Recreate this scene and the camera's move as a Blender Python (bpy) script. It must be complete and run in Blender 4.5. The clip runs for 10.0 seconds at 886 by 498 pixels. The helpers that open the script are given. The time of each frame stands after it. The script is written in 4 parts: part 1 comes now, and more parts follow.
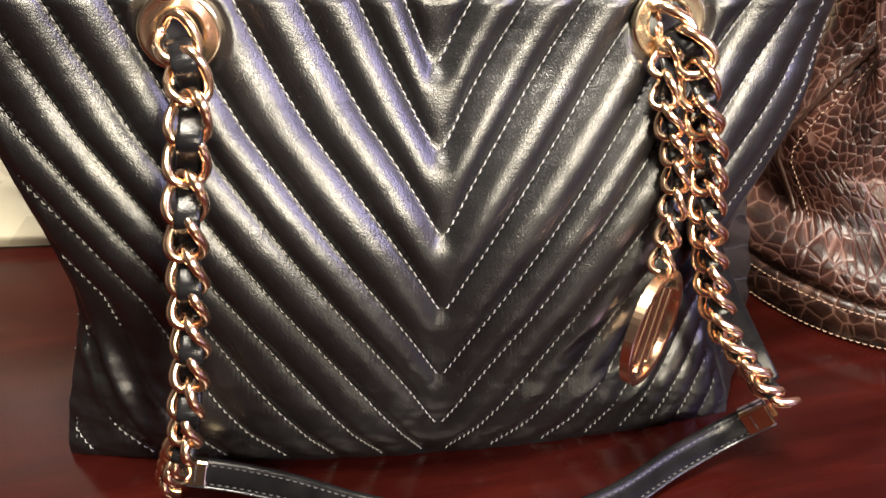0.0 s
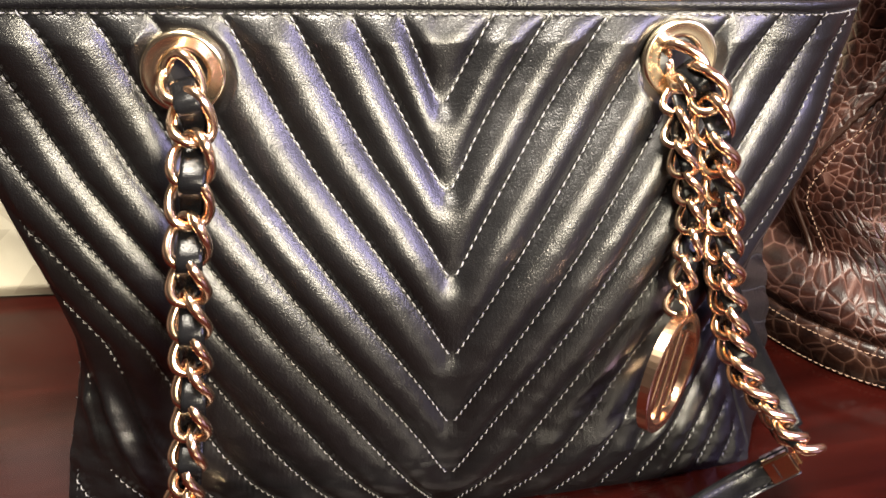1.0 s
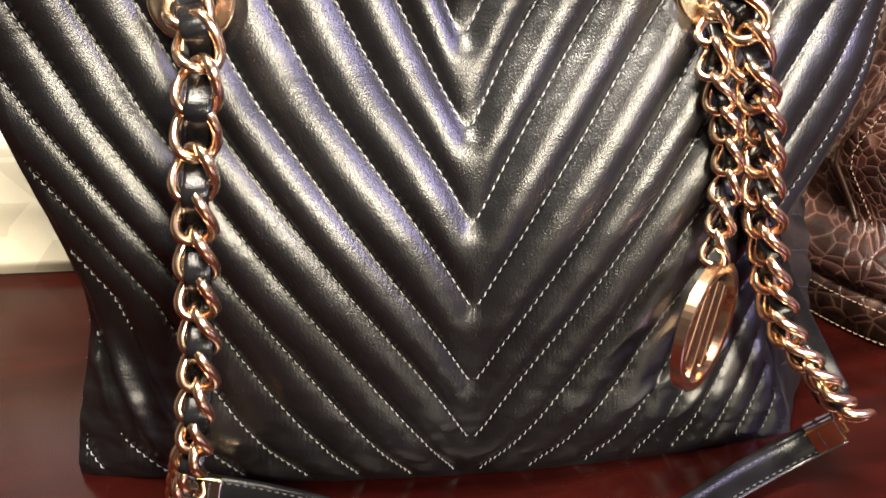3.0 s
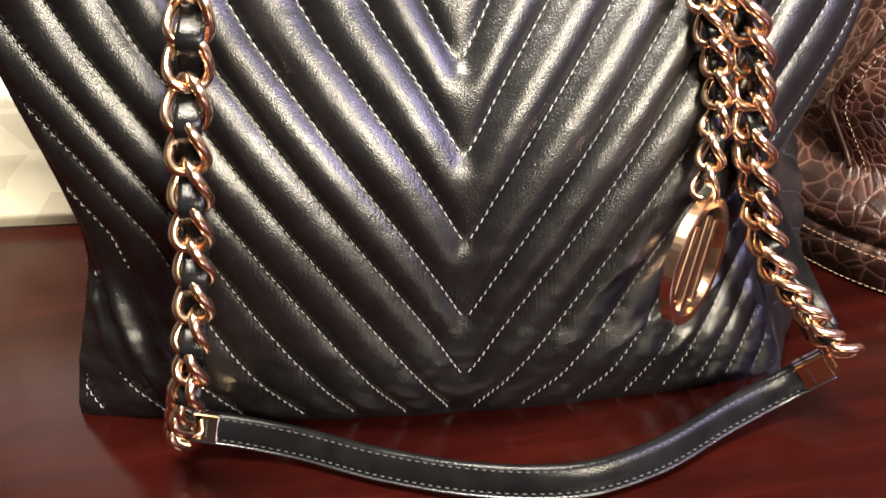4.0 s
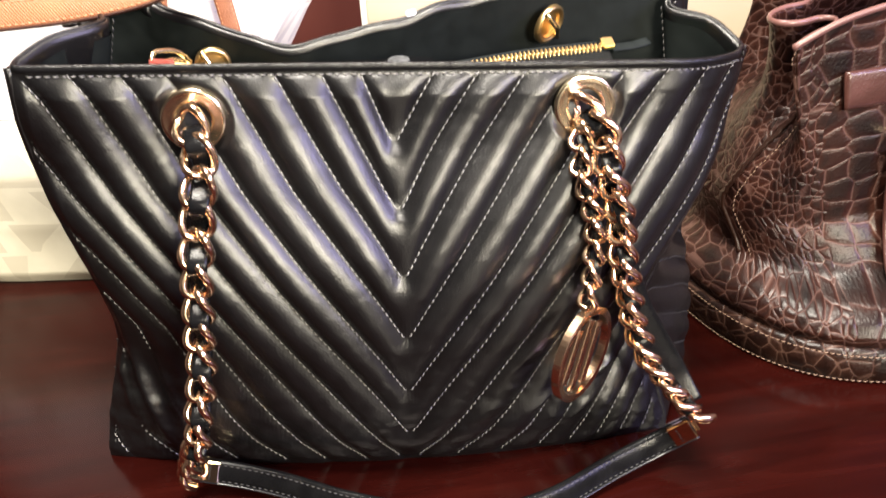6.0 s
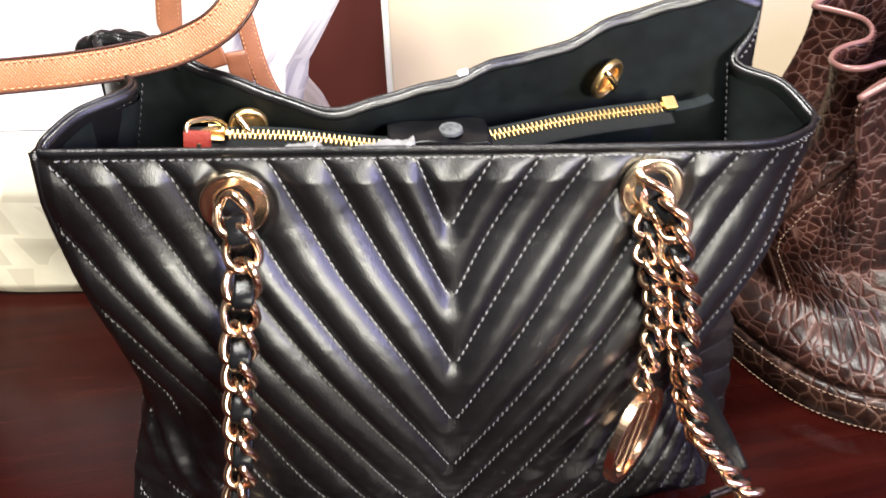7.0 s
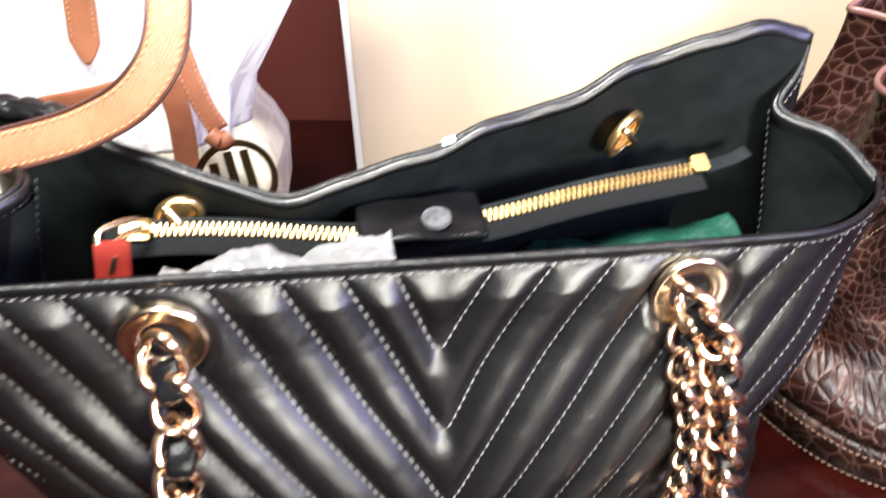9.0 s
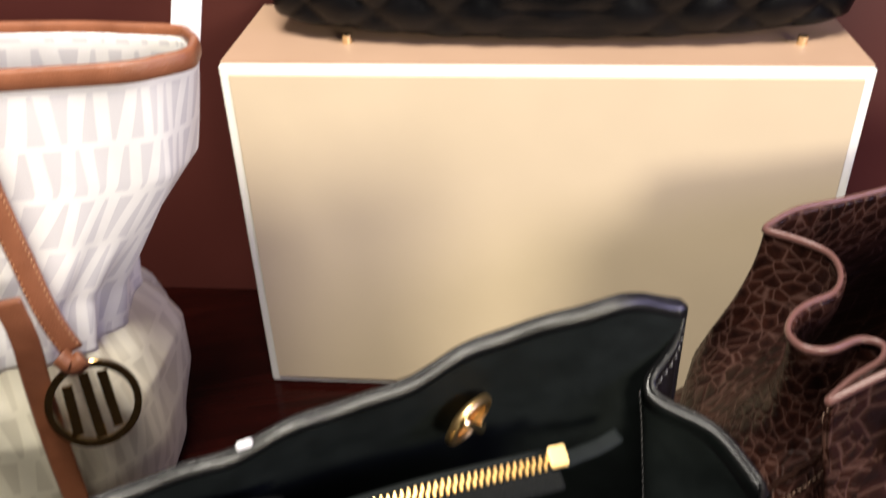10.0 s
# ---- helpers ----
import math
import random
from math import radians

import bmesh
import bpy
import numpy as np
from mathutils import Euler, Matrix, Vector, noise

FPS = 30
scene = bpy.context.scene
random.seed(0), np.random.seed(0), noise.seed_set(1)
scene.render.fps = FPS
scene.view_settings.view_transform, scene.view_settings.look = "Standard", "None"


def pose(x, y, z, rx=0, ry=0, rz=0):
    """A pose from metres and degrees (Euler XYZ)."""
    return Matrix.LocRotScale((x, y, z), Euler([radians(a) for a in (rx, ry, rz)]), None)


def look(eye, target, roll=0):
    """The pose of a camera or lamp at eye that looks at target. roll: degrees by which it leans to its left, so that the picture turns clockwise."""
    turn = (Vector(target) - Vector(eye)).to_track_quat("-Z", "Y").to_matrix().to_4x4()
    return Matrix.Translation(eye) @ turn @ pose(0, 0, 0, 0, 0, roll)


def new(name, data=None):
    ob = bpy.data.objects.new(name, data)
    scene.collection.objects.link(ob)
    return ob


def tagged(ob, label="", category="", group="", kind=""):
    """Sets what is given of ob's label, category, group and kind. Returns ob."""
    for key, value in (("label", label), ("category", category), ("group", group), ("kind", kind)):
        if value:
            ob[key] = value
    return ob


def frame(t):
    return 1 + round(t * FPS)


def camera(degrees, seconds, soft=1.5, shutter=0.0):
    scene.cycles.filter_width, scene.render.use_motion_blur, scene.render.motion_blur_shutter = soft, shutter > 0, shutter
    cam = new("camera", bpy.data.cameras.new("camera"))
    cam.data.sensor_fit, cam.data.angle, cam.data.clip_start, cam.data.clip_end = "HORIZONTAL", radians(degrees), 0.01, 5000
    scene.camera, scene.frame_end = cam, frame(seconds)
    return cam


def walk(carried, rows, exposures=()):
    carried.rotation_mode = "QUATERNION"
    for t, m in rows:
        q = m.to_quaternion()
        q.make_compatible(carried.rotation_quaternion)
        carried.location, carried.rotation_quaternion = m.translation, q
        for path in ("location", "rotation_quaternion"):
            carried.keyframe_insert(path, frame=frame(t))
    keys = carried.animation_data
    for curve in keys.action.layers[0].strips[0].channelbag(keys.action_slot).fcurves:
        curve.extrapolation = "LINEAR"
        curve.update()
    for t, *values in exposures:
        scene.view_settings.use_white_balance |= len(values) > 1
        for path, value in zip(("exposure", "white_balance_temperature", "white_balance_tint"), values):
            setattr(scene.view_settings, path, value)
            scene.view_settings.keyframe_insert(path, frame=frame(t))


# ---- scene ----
cam = camera(53.5, 10.0, shutter=0.5)
PATH = [
    (0, (-0.025, -0.258, 0.356), (0.273, 1.426, -0.68), -1.8),
    (0.5, (-0.026, -0.258, 0.354), (0.265, 1.458, -0.63), -2.4),
    (1, (-0.023, -0.251, 0.348), (0.264, 1.492, -0.589), -2.6),
    (1.5, (-0.018, -0.24, 0.337), (0.25, 1.521, -0.572), -3.0),
    (2, (-0.018, -0.234, 0.33), (0.225, 1.537, -0.565), -3.5),
    (3.3, (-0.019, -0.251, 0.306), (0.192, 1.52, -0.6), -3.7),
    (3.5, (-0.018, -0.252, 0.304), (0.189, 1.51, -0.619), -3.9),
    (4, (-0.017, -0.259, 0.297), (0.19, 1.487, -0.657), -3.8),
    (4.5, (-0.011, -0.269, 0.296), (0.2, 1.462, -0.685), -3.8),
    (5, (0.0, -0.291, 0.325), (0.215, 1.429, -0.674), -3.7),
    (5.5, (0.01, -0.315, 0.369), (0.218, 1.414, -0.614), -3.6),
    (6, (0.01, -0.341, 0.409), (0.206, 1.391, -0.572), -3.5),
    (6.2, (0.005, -0.344, 0.424), (0.204, 1.378, -0.573), -3.3),
    (7.3, (-0.017, -0.234, 0.476), (0.201, 1.365, -0.705), -1.8),
    (7.5, (-0.014, -0.221, 0.475), (0.193, 1.365, -0.725), -2.2),
    (8, (-0.013, -0.18, 0.472), (0.205, 1.363, -0.78), -2.6),
    (8.5, (-0.028, -0.158, 0.473), (0.233, 1.352, -0.813), -2.3),
    (9, (-0.004, -0.142, 0.484), (0.273, 1.374, -0.792), -2.0),
    (9.5, (0.057, -0.101, 0.502), (0.331, 1.467, -0.709), -2.0),
    (9.7, (0.076, -0.085, 0.506), (0.351, 1.523, -0.652), -0.7),
    (9.8, (0.079, -0.078, 0.504), (0.36, 1.537, -0.642), -1.4),
    (9.9, (0.087, -0.072, 0.507), (0.367, 1.561, -0.615), -1.6),
    (10, (0.093, -0.064, 0.512), (0.374, 1.58, -0.591), -1.8),
]
EXPOSURES = [(0.0, 0.68, 6600), (4.5, 0.70, 6600), (5.2, 0.58, 6600), (6.2, 0.34, 6300), (7.5, 0.28, 5800), (8.5, 0.48, 5800), (9.2, 0.48, 5800), (9.5, 0.08, 5900), (9.8, -0.42, 6300), (10.0, -0.84, 6300)]
walk(cam, [(t, look(eye, target, roll)) for t, eye, target, roll in PATH], EXPOSURES)

# ---- light ----
world = bpy.data.worlds.new("world")
scene.world = world
world.use_nodes = True
world.node_tree.nodes["Background"].inputs[0].default_value = (1.0, 0.9, 0.85, 1)
world.node_tree.nodes["Background"].inputs[1].default_value = 0.02


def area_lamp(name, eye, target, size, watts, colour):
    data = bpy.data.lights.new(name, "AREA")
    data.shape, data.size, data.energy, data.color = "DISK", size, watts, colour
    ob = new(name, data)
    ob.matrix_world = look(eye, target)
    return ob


# unseen lamps, added where the leather's highlights and the box's brightness call for them
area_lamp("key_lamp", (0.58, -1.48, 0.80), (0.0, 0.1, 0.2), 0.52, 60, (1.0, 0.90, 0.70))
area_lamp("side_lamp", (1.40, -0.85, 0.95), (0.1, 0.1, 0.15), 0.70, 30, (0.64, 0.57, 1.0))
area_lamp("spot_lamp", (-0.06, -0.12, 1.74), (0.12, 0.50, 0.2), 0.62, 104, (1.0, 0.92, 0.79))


# ---- materials ----
def material(name, colour, rough=0.5, metal=0.0):
    m = bpy.data.materials.new(name)
    m.use_nodes = True
    p = m.node_tree.nodes["Principled BSDF"]
    p.inputs["Base Color"].default_value = (*colour, 1)
    p.inputs["Roughness"].default_value = rough
    p.inputs["Metallic"].default_value = metal
    return m


def node(m, kind, **values):
    n = m.node_tree.nodes.new(kind)
    for key, value in values.items():
        n.inputs[key.replace("_", " ")].default_value = value
    return n


def coords(m, which="Object"):
    return node(m, "ShaderNodeTexCoord").outputs[which]


def link(m, a, b):
    m.node_tree.links.new(a, b)


def ramp(m, source, stops):
    r = node(m, "ShaderNodeValToRGB")
    link(m, source, r.inputs[0])
    while len(r.color_ramp.elements) < len(stops):
        r.color_ramp.elements.new(0.5)
    for e, (place, c) in zip(r.color_ramp.elements, stops):
        e.position, e.color = place, (*c, 1)
    return r.outputs[0]


def bsdf(m):
    return m.node_tree.nodes["Principled BSDF"]


def add_bump(m, height, strength, distance, normal=None):
    b = node(m, "ShaderNodeBump", Strength=strength, Distance=distance)
    link(m, height, b.inputs["Height"])
    if normal:
        link(m, normal, b.inputs["Normal"])
    link(m, b.outputs[0], bsdf(m).inputs["Normal"])
    return b.outputs[0]


def grained(name, dark, light, rough, scale, fine, strength, distance, rough_spread=0.12):
    """Two scales of noise in the colour and roughness, and a fine grain relief."""
    m = material(name, light, rough)
    big = node(m, "ShaderNodeTexNoise", Scale=scale, Detail=5.0)
    link(m, coords(m), big.inputs["Vector"])
    link(m, ramp(m, big.outputs[0], [(0.3, dark), (0.7, light)]), bsdf(m).inputs["Base Color"])
    r = node(m, "ShaderNodeMapRange")
    link(m, big.outputs[0], r.inputs[0])
    r.inputs[3].default_value, r.inputs[4].default_value = rough - rough_spread / 2, rough + rough_spread / 2
    link(m, r.outputs[0], bsdf(m).inputs["Roughness"])
    cells = node(m, "ShaderNodeTexVoronoi", Scale=fine)
    link(m, coords(m), cells.inputs["Vector"])
    add_bump(m, cells.outputs["Distance"], strength, distance)
    return m


LEATHER = grained("black_leather", (0.0032, 0.0032, 0.0036), (0.0046, 0.0044, 0.0050), 0.31, 60, 1500, 0.22, 0.0003)
pebble = node(LEATHER, "ShaderNodeTexNoise", Scale=1150.0, Detail=2.0, Roughness=0.6, Distortion=0.6)
link(LEATHER, coords(LEATHER), pebble.inputs["Vector"])
add_bump(LEATHER, pebble.outputs[0], 0.42, 0.0004, bsdf(LEATHER).inputs["Normal"].links[0].from_socket)
bsdf(LEATHER).inputs["Specular IOR Level"].default_value = 0.62
LEATHER_FLAT = grained("black_smooth_leather", (0.003, 0.003, 0.0034), (0.006, 0.006, 0.0065), 0.20, 60, 1700, 0.25, 0.0003)
LINING = grained("black_lining", (0.004, 0.0055, 0.0055), (0.008, 0.0105, 0.0105), 0.65, 80, 2500, 0.3, 0.0003)
for flat_one, gloss in ((LINING, 0.15), (LEATHER_FLAT, 0.16)):
    bsdf(flat_one).inputs["Specular IOR Level"].default_value = gloss
RIM = grained("black_rim_leather", (0.003, 0.003, 0.0036), (0.006, 0.006, 0.007), 0.33, 60, 1500, 0.4, 0.0004)
bsdf(RIM).inputs["Specular IOR Level"].default_value = 0.32
THREAD = material("grey_thread", (0.19, 0.185, 0.185), 0.6)
THREAD_DARK = material("dark_grey_thread", (0.028, 0.027, 0.028), 0.6)
THREAD_TAN = material("tan_thread", (0.42, 0.22, 0.11), 0.7)
THREAD_BROWN = material("brown_thread", (0.20, 0.13, 0.09), 0.7)
TAPE = grained("black_zip_tape", (0.002, 0.0025, 0.0025), (0.007, 0.008, 0.008), 0.75, 900, 1800, 0.6, 0.0006)
bsdf(TAPE).inputs["Specular IOR Level"].default_value = 0.15
EDGE = grained("black_edge_paint", (0.008, 0.008, 0.010), (0.018, 0.018, 0.02), 0.25, 90, 900, 0.2, 0.0003)
ROSE = material("rose_gold", (1.0, 0.70, 0.48), 0.20, 1.0)
GOLD = material("yellow_gold", (0.97, 0.80, 0.50), 0.24, 1.0)
CHAMPAGNE = material("champagne_gold", (1.0, 0.84, 0.60), 0.20, 1.0)
TAN = grained("tan_leather", (0.24, 0.090, 0.038), (0.31, 0.122, 0.054), 0.45, 40, 900, 0.4, 0.0005)
TAN_DARK = grained("brown_trim_leather", (0.18, 0.062, 0.028), (0.26, 0.095, 0.045), 0.45, 50, 900, 0.4, 0.0005)
for turn_by in (38, -38):
    hatch = node(TAN, "ShaderNodeTexWave", Scale=230.0, Distortion=1.2, Detail=1.0)
    spin = node(TAN, "ShaderNodeMapping")
    spin.inputs["Rotation"].default_value = (0, radians(turn_by), 0)
    link(TAN, coords(TAN), spin.inputs["Vector"])
    link(TAN, spin.outputs[0], hatch.inputs["Vector"])
    add_bump(TAN, hatch.outputs["Fac"], 0.35, 0.0004, bsdf(TAN).inputs["Normal"].links[0].from_socket)
TAN_EDGE = material("dark_brown_edge_paint", (0.035, 0.012, 0.008), 0.35)
BOX_FACE = grained("buff_paper", (0.58, 0.475, 0.335), (0.63, 0.515, 0.365), 0.45, 9, 600, 0.05, 0.0002)
# peach of the box's top, darkened in its colour for the clutch's shadow
BOX_TOP = grained("shaded_peach_paper", (0.38, 0.25, 0.17), (0.43, 0.285, 0.195), 0.5, 9, 600, 0.05, 0.0002)
BOX_EDGE = material("white_paper_edge", (0.82, 0.80, 0.75), 0.5)
WHITE_TAG = material("white_paper_tag", (0.75, 0.74, 0.78), 0.5)
GREEN = grained("green_tissue", (0.003, 0.026, 0.016), (0.007, 0.055, 0.034), 0.6, 40, 300, 0.3, 0.002)
bsdf(GREEN).inputs["Specular IOR Level"].default_value = 0.25
FILM = material("clear_plastic_film", (0.17, 0.17, 0.17), 0.15)
RED_TAB = grained("red_leather_tab", (0.15, 0.014, 0.009), (0.20, 0.020, 0.012), 0.35, 60, 900, 0.3, 0.0003)
STEEL = grained("dull_snap", (0.015, 0.016, 0.017), (0.09, 0.095, 0.10), 0.7, 300, 900, 0.2, 0.0003)
WALL = grained("maroon_wall", (0.060, 0.013, 0.010), (0.078, 0.017, 0.013), 0.5, 3, 200, 0.05, 0.0005)
ROOM = grained("dim_room_wall", (0.09, 0.075, 0.068), (0.13, 0.108, 0.095), 0.8, 2, 60, 0.05, 0.001)
CARPET = grained("dark_carpet", (0.020, 0.016, 0.014), (0.035, 0.028, 0.024), 0.9, 8, 400, 0.4, 0.002)
CREASE = grained("quilted_black_leather", (0.0028, 0.0028, 0.0034), (0.005, 0.005, 0.0058), 0.34, 60, 1200, 0.3, 0.0004)
bsdf(CREASE).inputs["Specular IOR Level"].default_value = 0.16


def wood():
    m = material("polished_mahogany", (0.06, 0.012, 0.008), 0.16)
    bsdf(m).inputs["Specular IOR Level"].default_value = 0.11
    mp = node(m, "ShaderNodeMapping", Scale=(1.0, 9.0, 9.0))
    mp.inputs["Rotation"].default_value = (0, 0, radians(-15))
    link(m, coords(m), mp.inputs["Vector"])
    n = node(m, "ShaderNodeTexNoise", Scale=6.0, Detail=8.0, Roughness=0.6, Distortion=0.6)
    link(m, mp.outputs[0], n.inputs["Vector"])
    link(m, ramp(m, n.outputs[0], [(0.25, (0.006, 0.0009, 0.0007)), (0.55, (0.013, 0.0017, 0.0012)), (0.8, (0.022, 0.0031, 0.0020))]), bsdf(m).inputs["Base Color"])
    d = node(m, "ShaderNodeTexNoise", Scale=25.0, Detail=6.0)
    link(m, coords(m), d.inputs["Vector"])
    r = node(m, "ShaderNodeMapRange")
    link(m, d.outputs[0], r.inputs[0])
    r.inputs[3].default_value, r.inputs[4].default_value = 0.10, 0.26
    link(m, r.outputs[0], bsdf(m).inputs["Roughness"])
    add_bump(m, n.outputs[0], 0.04, 0.0006)
    return m


WOOD = wood()


def math_node(m, op, a, b=None, c=None):
    n = node(m, "ShaderNodeMath")
    n.operation = op
    for slot, v in zip(n.inputs, (a, b, c)):
        if v is None:
            continue
        if isinstance(v, (int, float)):
            slot.default_value = v
        else:
            link(m, v, slot)
    return n.outputs[0]


def croc(name, small, large, lows, highs, line, spread):
    """Embossed crocodile leather in the sheet's own coordinates: small round scales that give way to large belly plates, with pale creases."""
    m = material(name, lows, 0.36)
    bsdf(m).inputs["Specular IOR Level"].default_value = 0.24
    uv = coords(m, "UV")
    wob = node(m, "ShaderNodeTexNoise", Scale=14.0, Detail=2.0)
    link(m, uv, wob.inputs["Vector"])
    mix = node(m, "ShaderNodeVectorMath")
    mix.operation = "MULTIPLY_ADD"
    link(m, wob.outputs["Color"], mix.inputs[0])
    mix.inputs[1].default_value = (0.030, 0.030, 0.0)
    link(m, uv, mix.inputs[2])

    def plates(scale, loose):
        mp = node(m, "ShaderNodeMapping", Scale=(scale[0], scale[1], 1.0))
        link(m, mix.outputs[0], mp.inputs["Vector"])
        edge = node(m, "ShaderNodeTexVoronoi", Scale=1.0, Randomness=loose)
        edge.feature = "DISTANCE_TO_EDGE"
        link(m, mp.outputs[0], edge.inputs["Vector"])
        cell = node(m, "ShaderNodeTexVoronoi", Scale=1.0, Randomness=loose)
        link(m, mp.outputs[0], cell.inputs["Vector"])
        return edge.outputs["Distance"], cell.outputs["Color"]

    e1, c1 = plates(small, 0.8)
    e2, c2 = plates(large, 0.45)
    sep = node(m, "ShaderNodeSeparateXYZ")
    link(m, uv, sep.inputs[0])
    patch = node(m, "ShaderNodeTexNoise", Scale=9.0, Detail=2.0)
    link(m, uv, patch.inputs["Vector"])
    where = math_node(m, "ADD", math_node(m, "MULTIPLY", math_node(m, "SUBTRACT", sep.outputs[0], spread), 7.0), patch.outputs[0])
    belly = math_node(m, "GREATER_THAN", where, 0.5)
    edge = math_node(m, "ADD", math_node(m, "MULTIPLY", e1, math_node(m, "SUBTRACT", 1.0, belly)), math_node(m, "MULTIPLY", e2, belly))
    plate = ramp(m, edge, [(0.05, highs), (0.40, lows)])
    vary = node(m, "ShaderNodeMix")
    vary.data_type, vary.blend_type = "RGBA", "MULTIPLY"
    vary.inputs[0].default_value = 0.7
    link(m, plate, vary.inputs[6])
    link(m, ramp(m, c1, [(0.2, (0.45, 0.40, 0.42)), (0.8, (1.0, 1.0, 1.0))]), vary.inputs[7])
    tone = node(m, "ShaderNodeMix")
    tone.data_type = "RGBA"
    tone.inputs[7].default_value = (*line, 1)
    link(m, ramp(m, edge, [(0.015, (1, 1, 1)), (0.060, (0, 0, 0))]), tone.inputs[0])
    link(m, vary.outputs[2], tone.inputs[6])
    big = node(m, "ShaderNodeTexNoise", Scale=22.0, Detail=4.0)
    link(m, uv, big.inputs["Vector"])
    stain = node(m, "ShaderNodeMix")
    stain.data_type, stain.blend_type = "RGBA", "MULTIPLY"
    stain.inputs[0].default_value = 0.85
    link(m, tone.outputs[2], stain.inputs[6])
    link(m, ramp(m, big.outputs[0], [(0.36, (0.22, 0.17, 0.18)), (0.62, (1, 1, 1))]), stain.inputs[7])
    link(m, stain.outputs[2], bsdf(m).inputs["Base Color"])
    relief = add_bump(m, ramp(m, edge, [(0.0, (0, 0, 0)), (0.08, (0.45, 0.45, 0.45)), (0.20, (0.85, 0.85, 0.85)), (0.40, (1, 1, 1))]), 0.55, 0.0011)
    wrinkle = node(m, "ShaderNodeTexNoise", Scale=420.0, Detail=4.0)
    link(m, uv, wrinkle.inputs["Vector"])
    add_bump(m, wrinkle.outputs[0], 0.45, 0.0008, relief)
    return m


CROC = croc("crocodile_leather", (105, 105), (46, 60), (0.0085, 0.0028, 0.0021), (0.030, 0.0095, 0.0060), (0.074, 0.038, 0.030), 0.40)
CROC_STRIP = croc("crocodile_strip", (80, 80), (60, 40), (0.0085, 0.0034, 0.0025), (0.028, 0.0115, 0.0075), (0.070, 0.038, 0.028), 0.42)


def canvas(name, dark, light, mark):
    """Coated canvas with a pale print of plain slanting bars in rows."""
    m = grained(name, dark, light, 0.5, 30, 1400, 0.3, 0.0004)
    sep = node(m, "ShaderNodeSeparateXYZ")
    link(m, coords(m, "UV"), sep.inputs[0])
    row = math_node(m, "DIVIDE", sep.outputs[1], 0.033)
    level = math_node(m, "FRACT", row)
    band = math_node(m, "MULTIPLY", math_node(m, "FLOOR", row), 0.37)
    across = math_node(m, "FRACT", math_node(m, "ADD", math_node(m, "DIVIDE", sep.outputs[0], 0.078), band))

    def wedge(middle, widest, tip):
        reach = math_node(m, "ADD", math_node(m, "MULTIPLY", level, widest - tip), tip)
        return math_node(m, "LESS_THAN", math_node(m, "ABSOLUTE", math_node(m, "SUBTRACT", across, middle)), reach)

    both = wedge(0.12, 0.02, 0.085)
    for other in (wedge(0.36, 0.095, 0.015), wedge(0.61, 0.02, 0.08), wedge(0.86, 0.085, 0.03)):
        both = math_node(m, "MAXIMUM", both, other)
    gap = math_node(m, "LESS_THAN", math_node(m, "ABSOLUTE", math_node(m, "SUBTRACT", level, 0.5)), 0.44)
    mask = math_node(m, "MULTIPLY", both, gap)
    mix = node(m, "ShaderNodeMix")
    mix.data_type = "RGBA"
    old = bsdf(m).inputs["Base Color"].links[0].from_socket
    link(m, mask, mix.inputs[0])
    link(m, old, mix.inputs[6])
    mix.inputs[7].default_value = (*mark, 1)
    link(m, mix.outputs[2], bsdf(m).inputs["Base Color"])
    return m


CANVAS = canvas("white_canvas", (0.74, 0.72, 0.70), (0.82, 0.80, 0.78), (0.62, 0.60, 0.61))
# canvas of the lower body: cream, with shade put into the colour
CANVAS_SHADE = canvas("shaded_cream_canvas", (0.56, 0.52, 0.41), (0.64, 0.60, 0.48), (0.50, 0.46, 0.36))


# ---- building helpers ----
def finish(name, me, mat, parent=None, label="", smooth=True):
    if mat:
        me.materials.append(mat)
    if smooth:
        me.polygons.foreach_set("use_smooth", [True] * len(me.polygons))
    ob = new(name, me)
    ob.parent = parent
    return tagged(ob, label)


def part(name, bm, mat, parent=None, label="", smooth=True):
    me = bpy.data.meshes.new(name)
    bm.to_mesh(me)
    bm.free()
    return finish(name, me, mat, parent, label, smooth)


def thing(name, label, category, group="", kind=""):
    return tagged(new(name), label, category, group, kind)


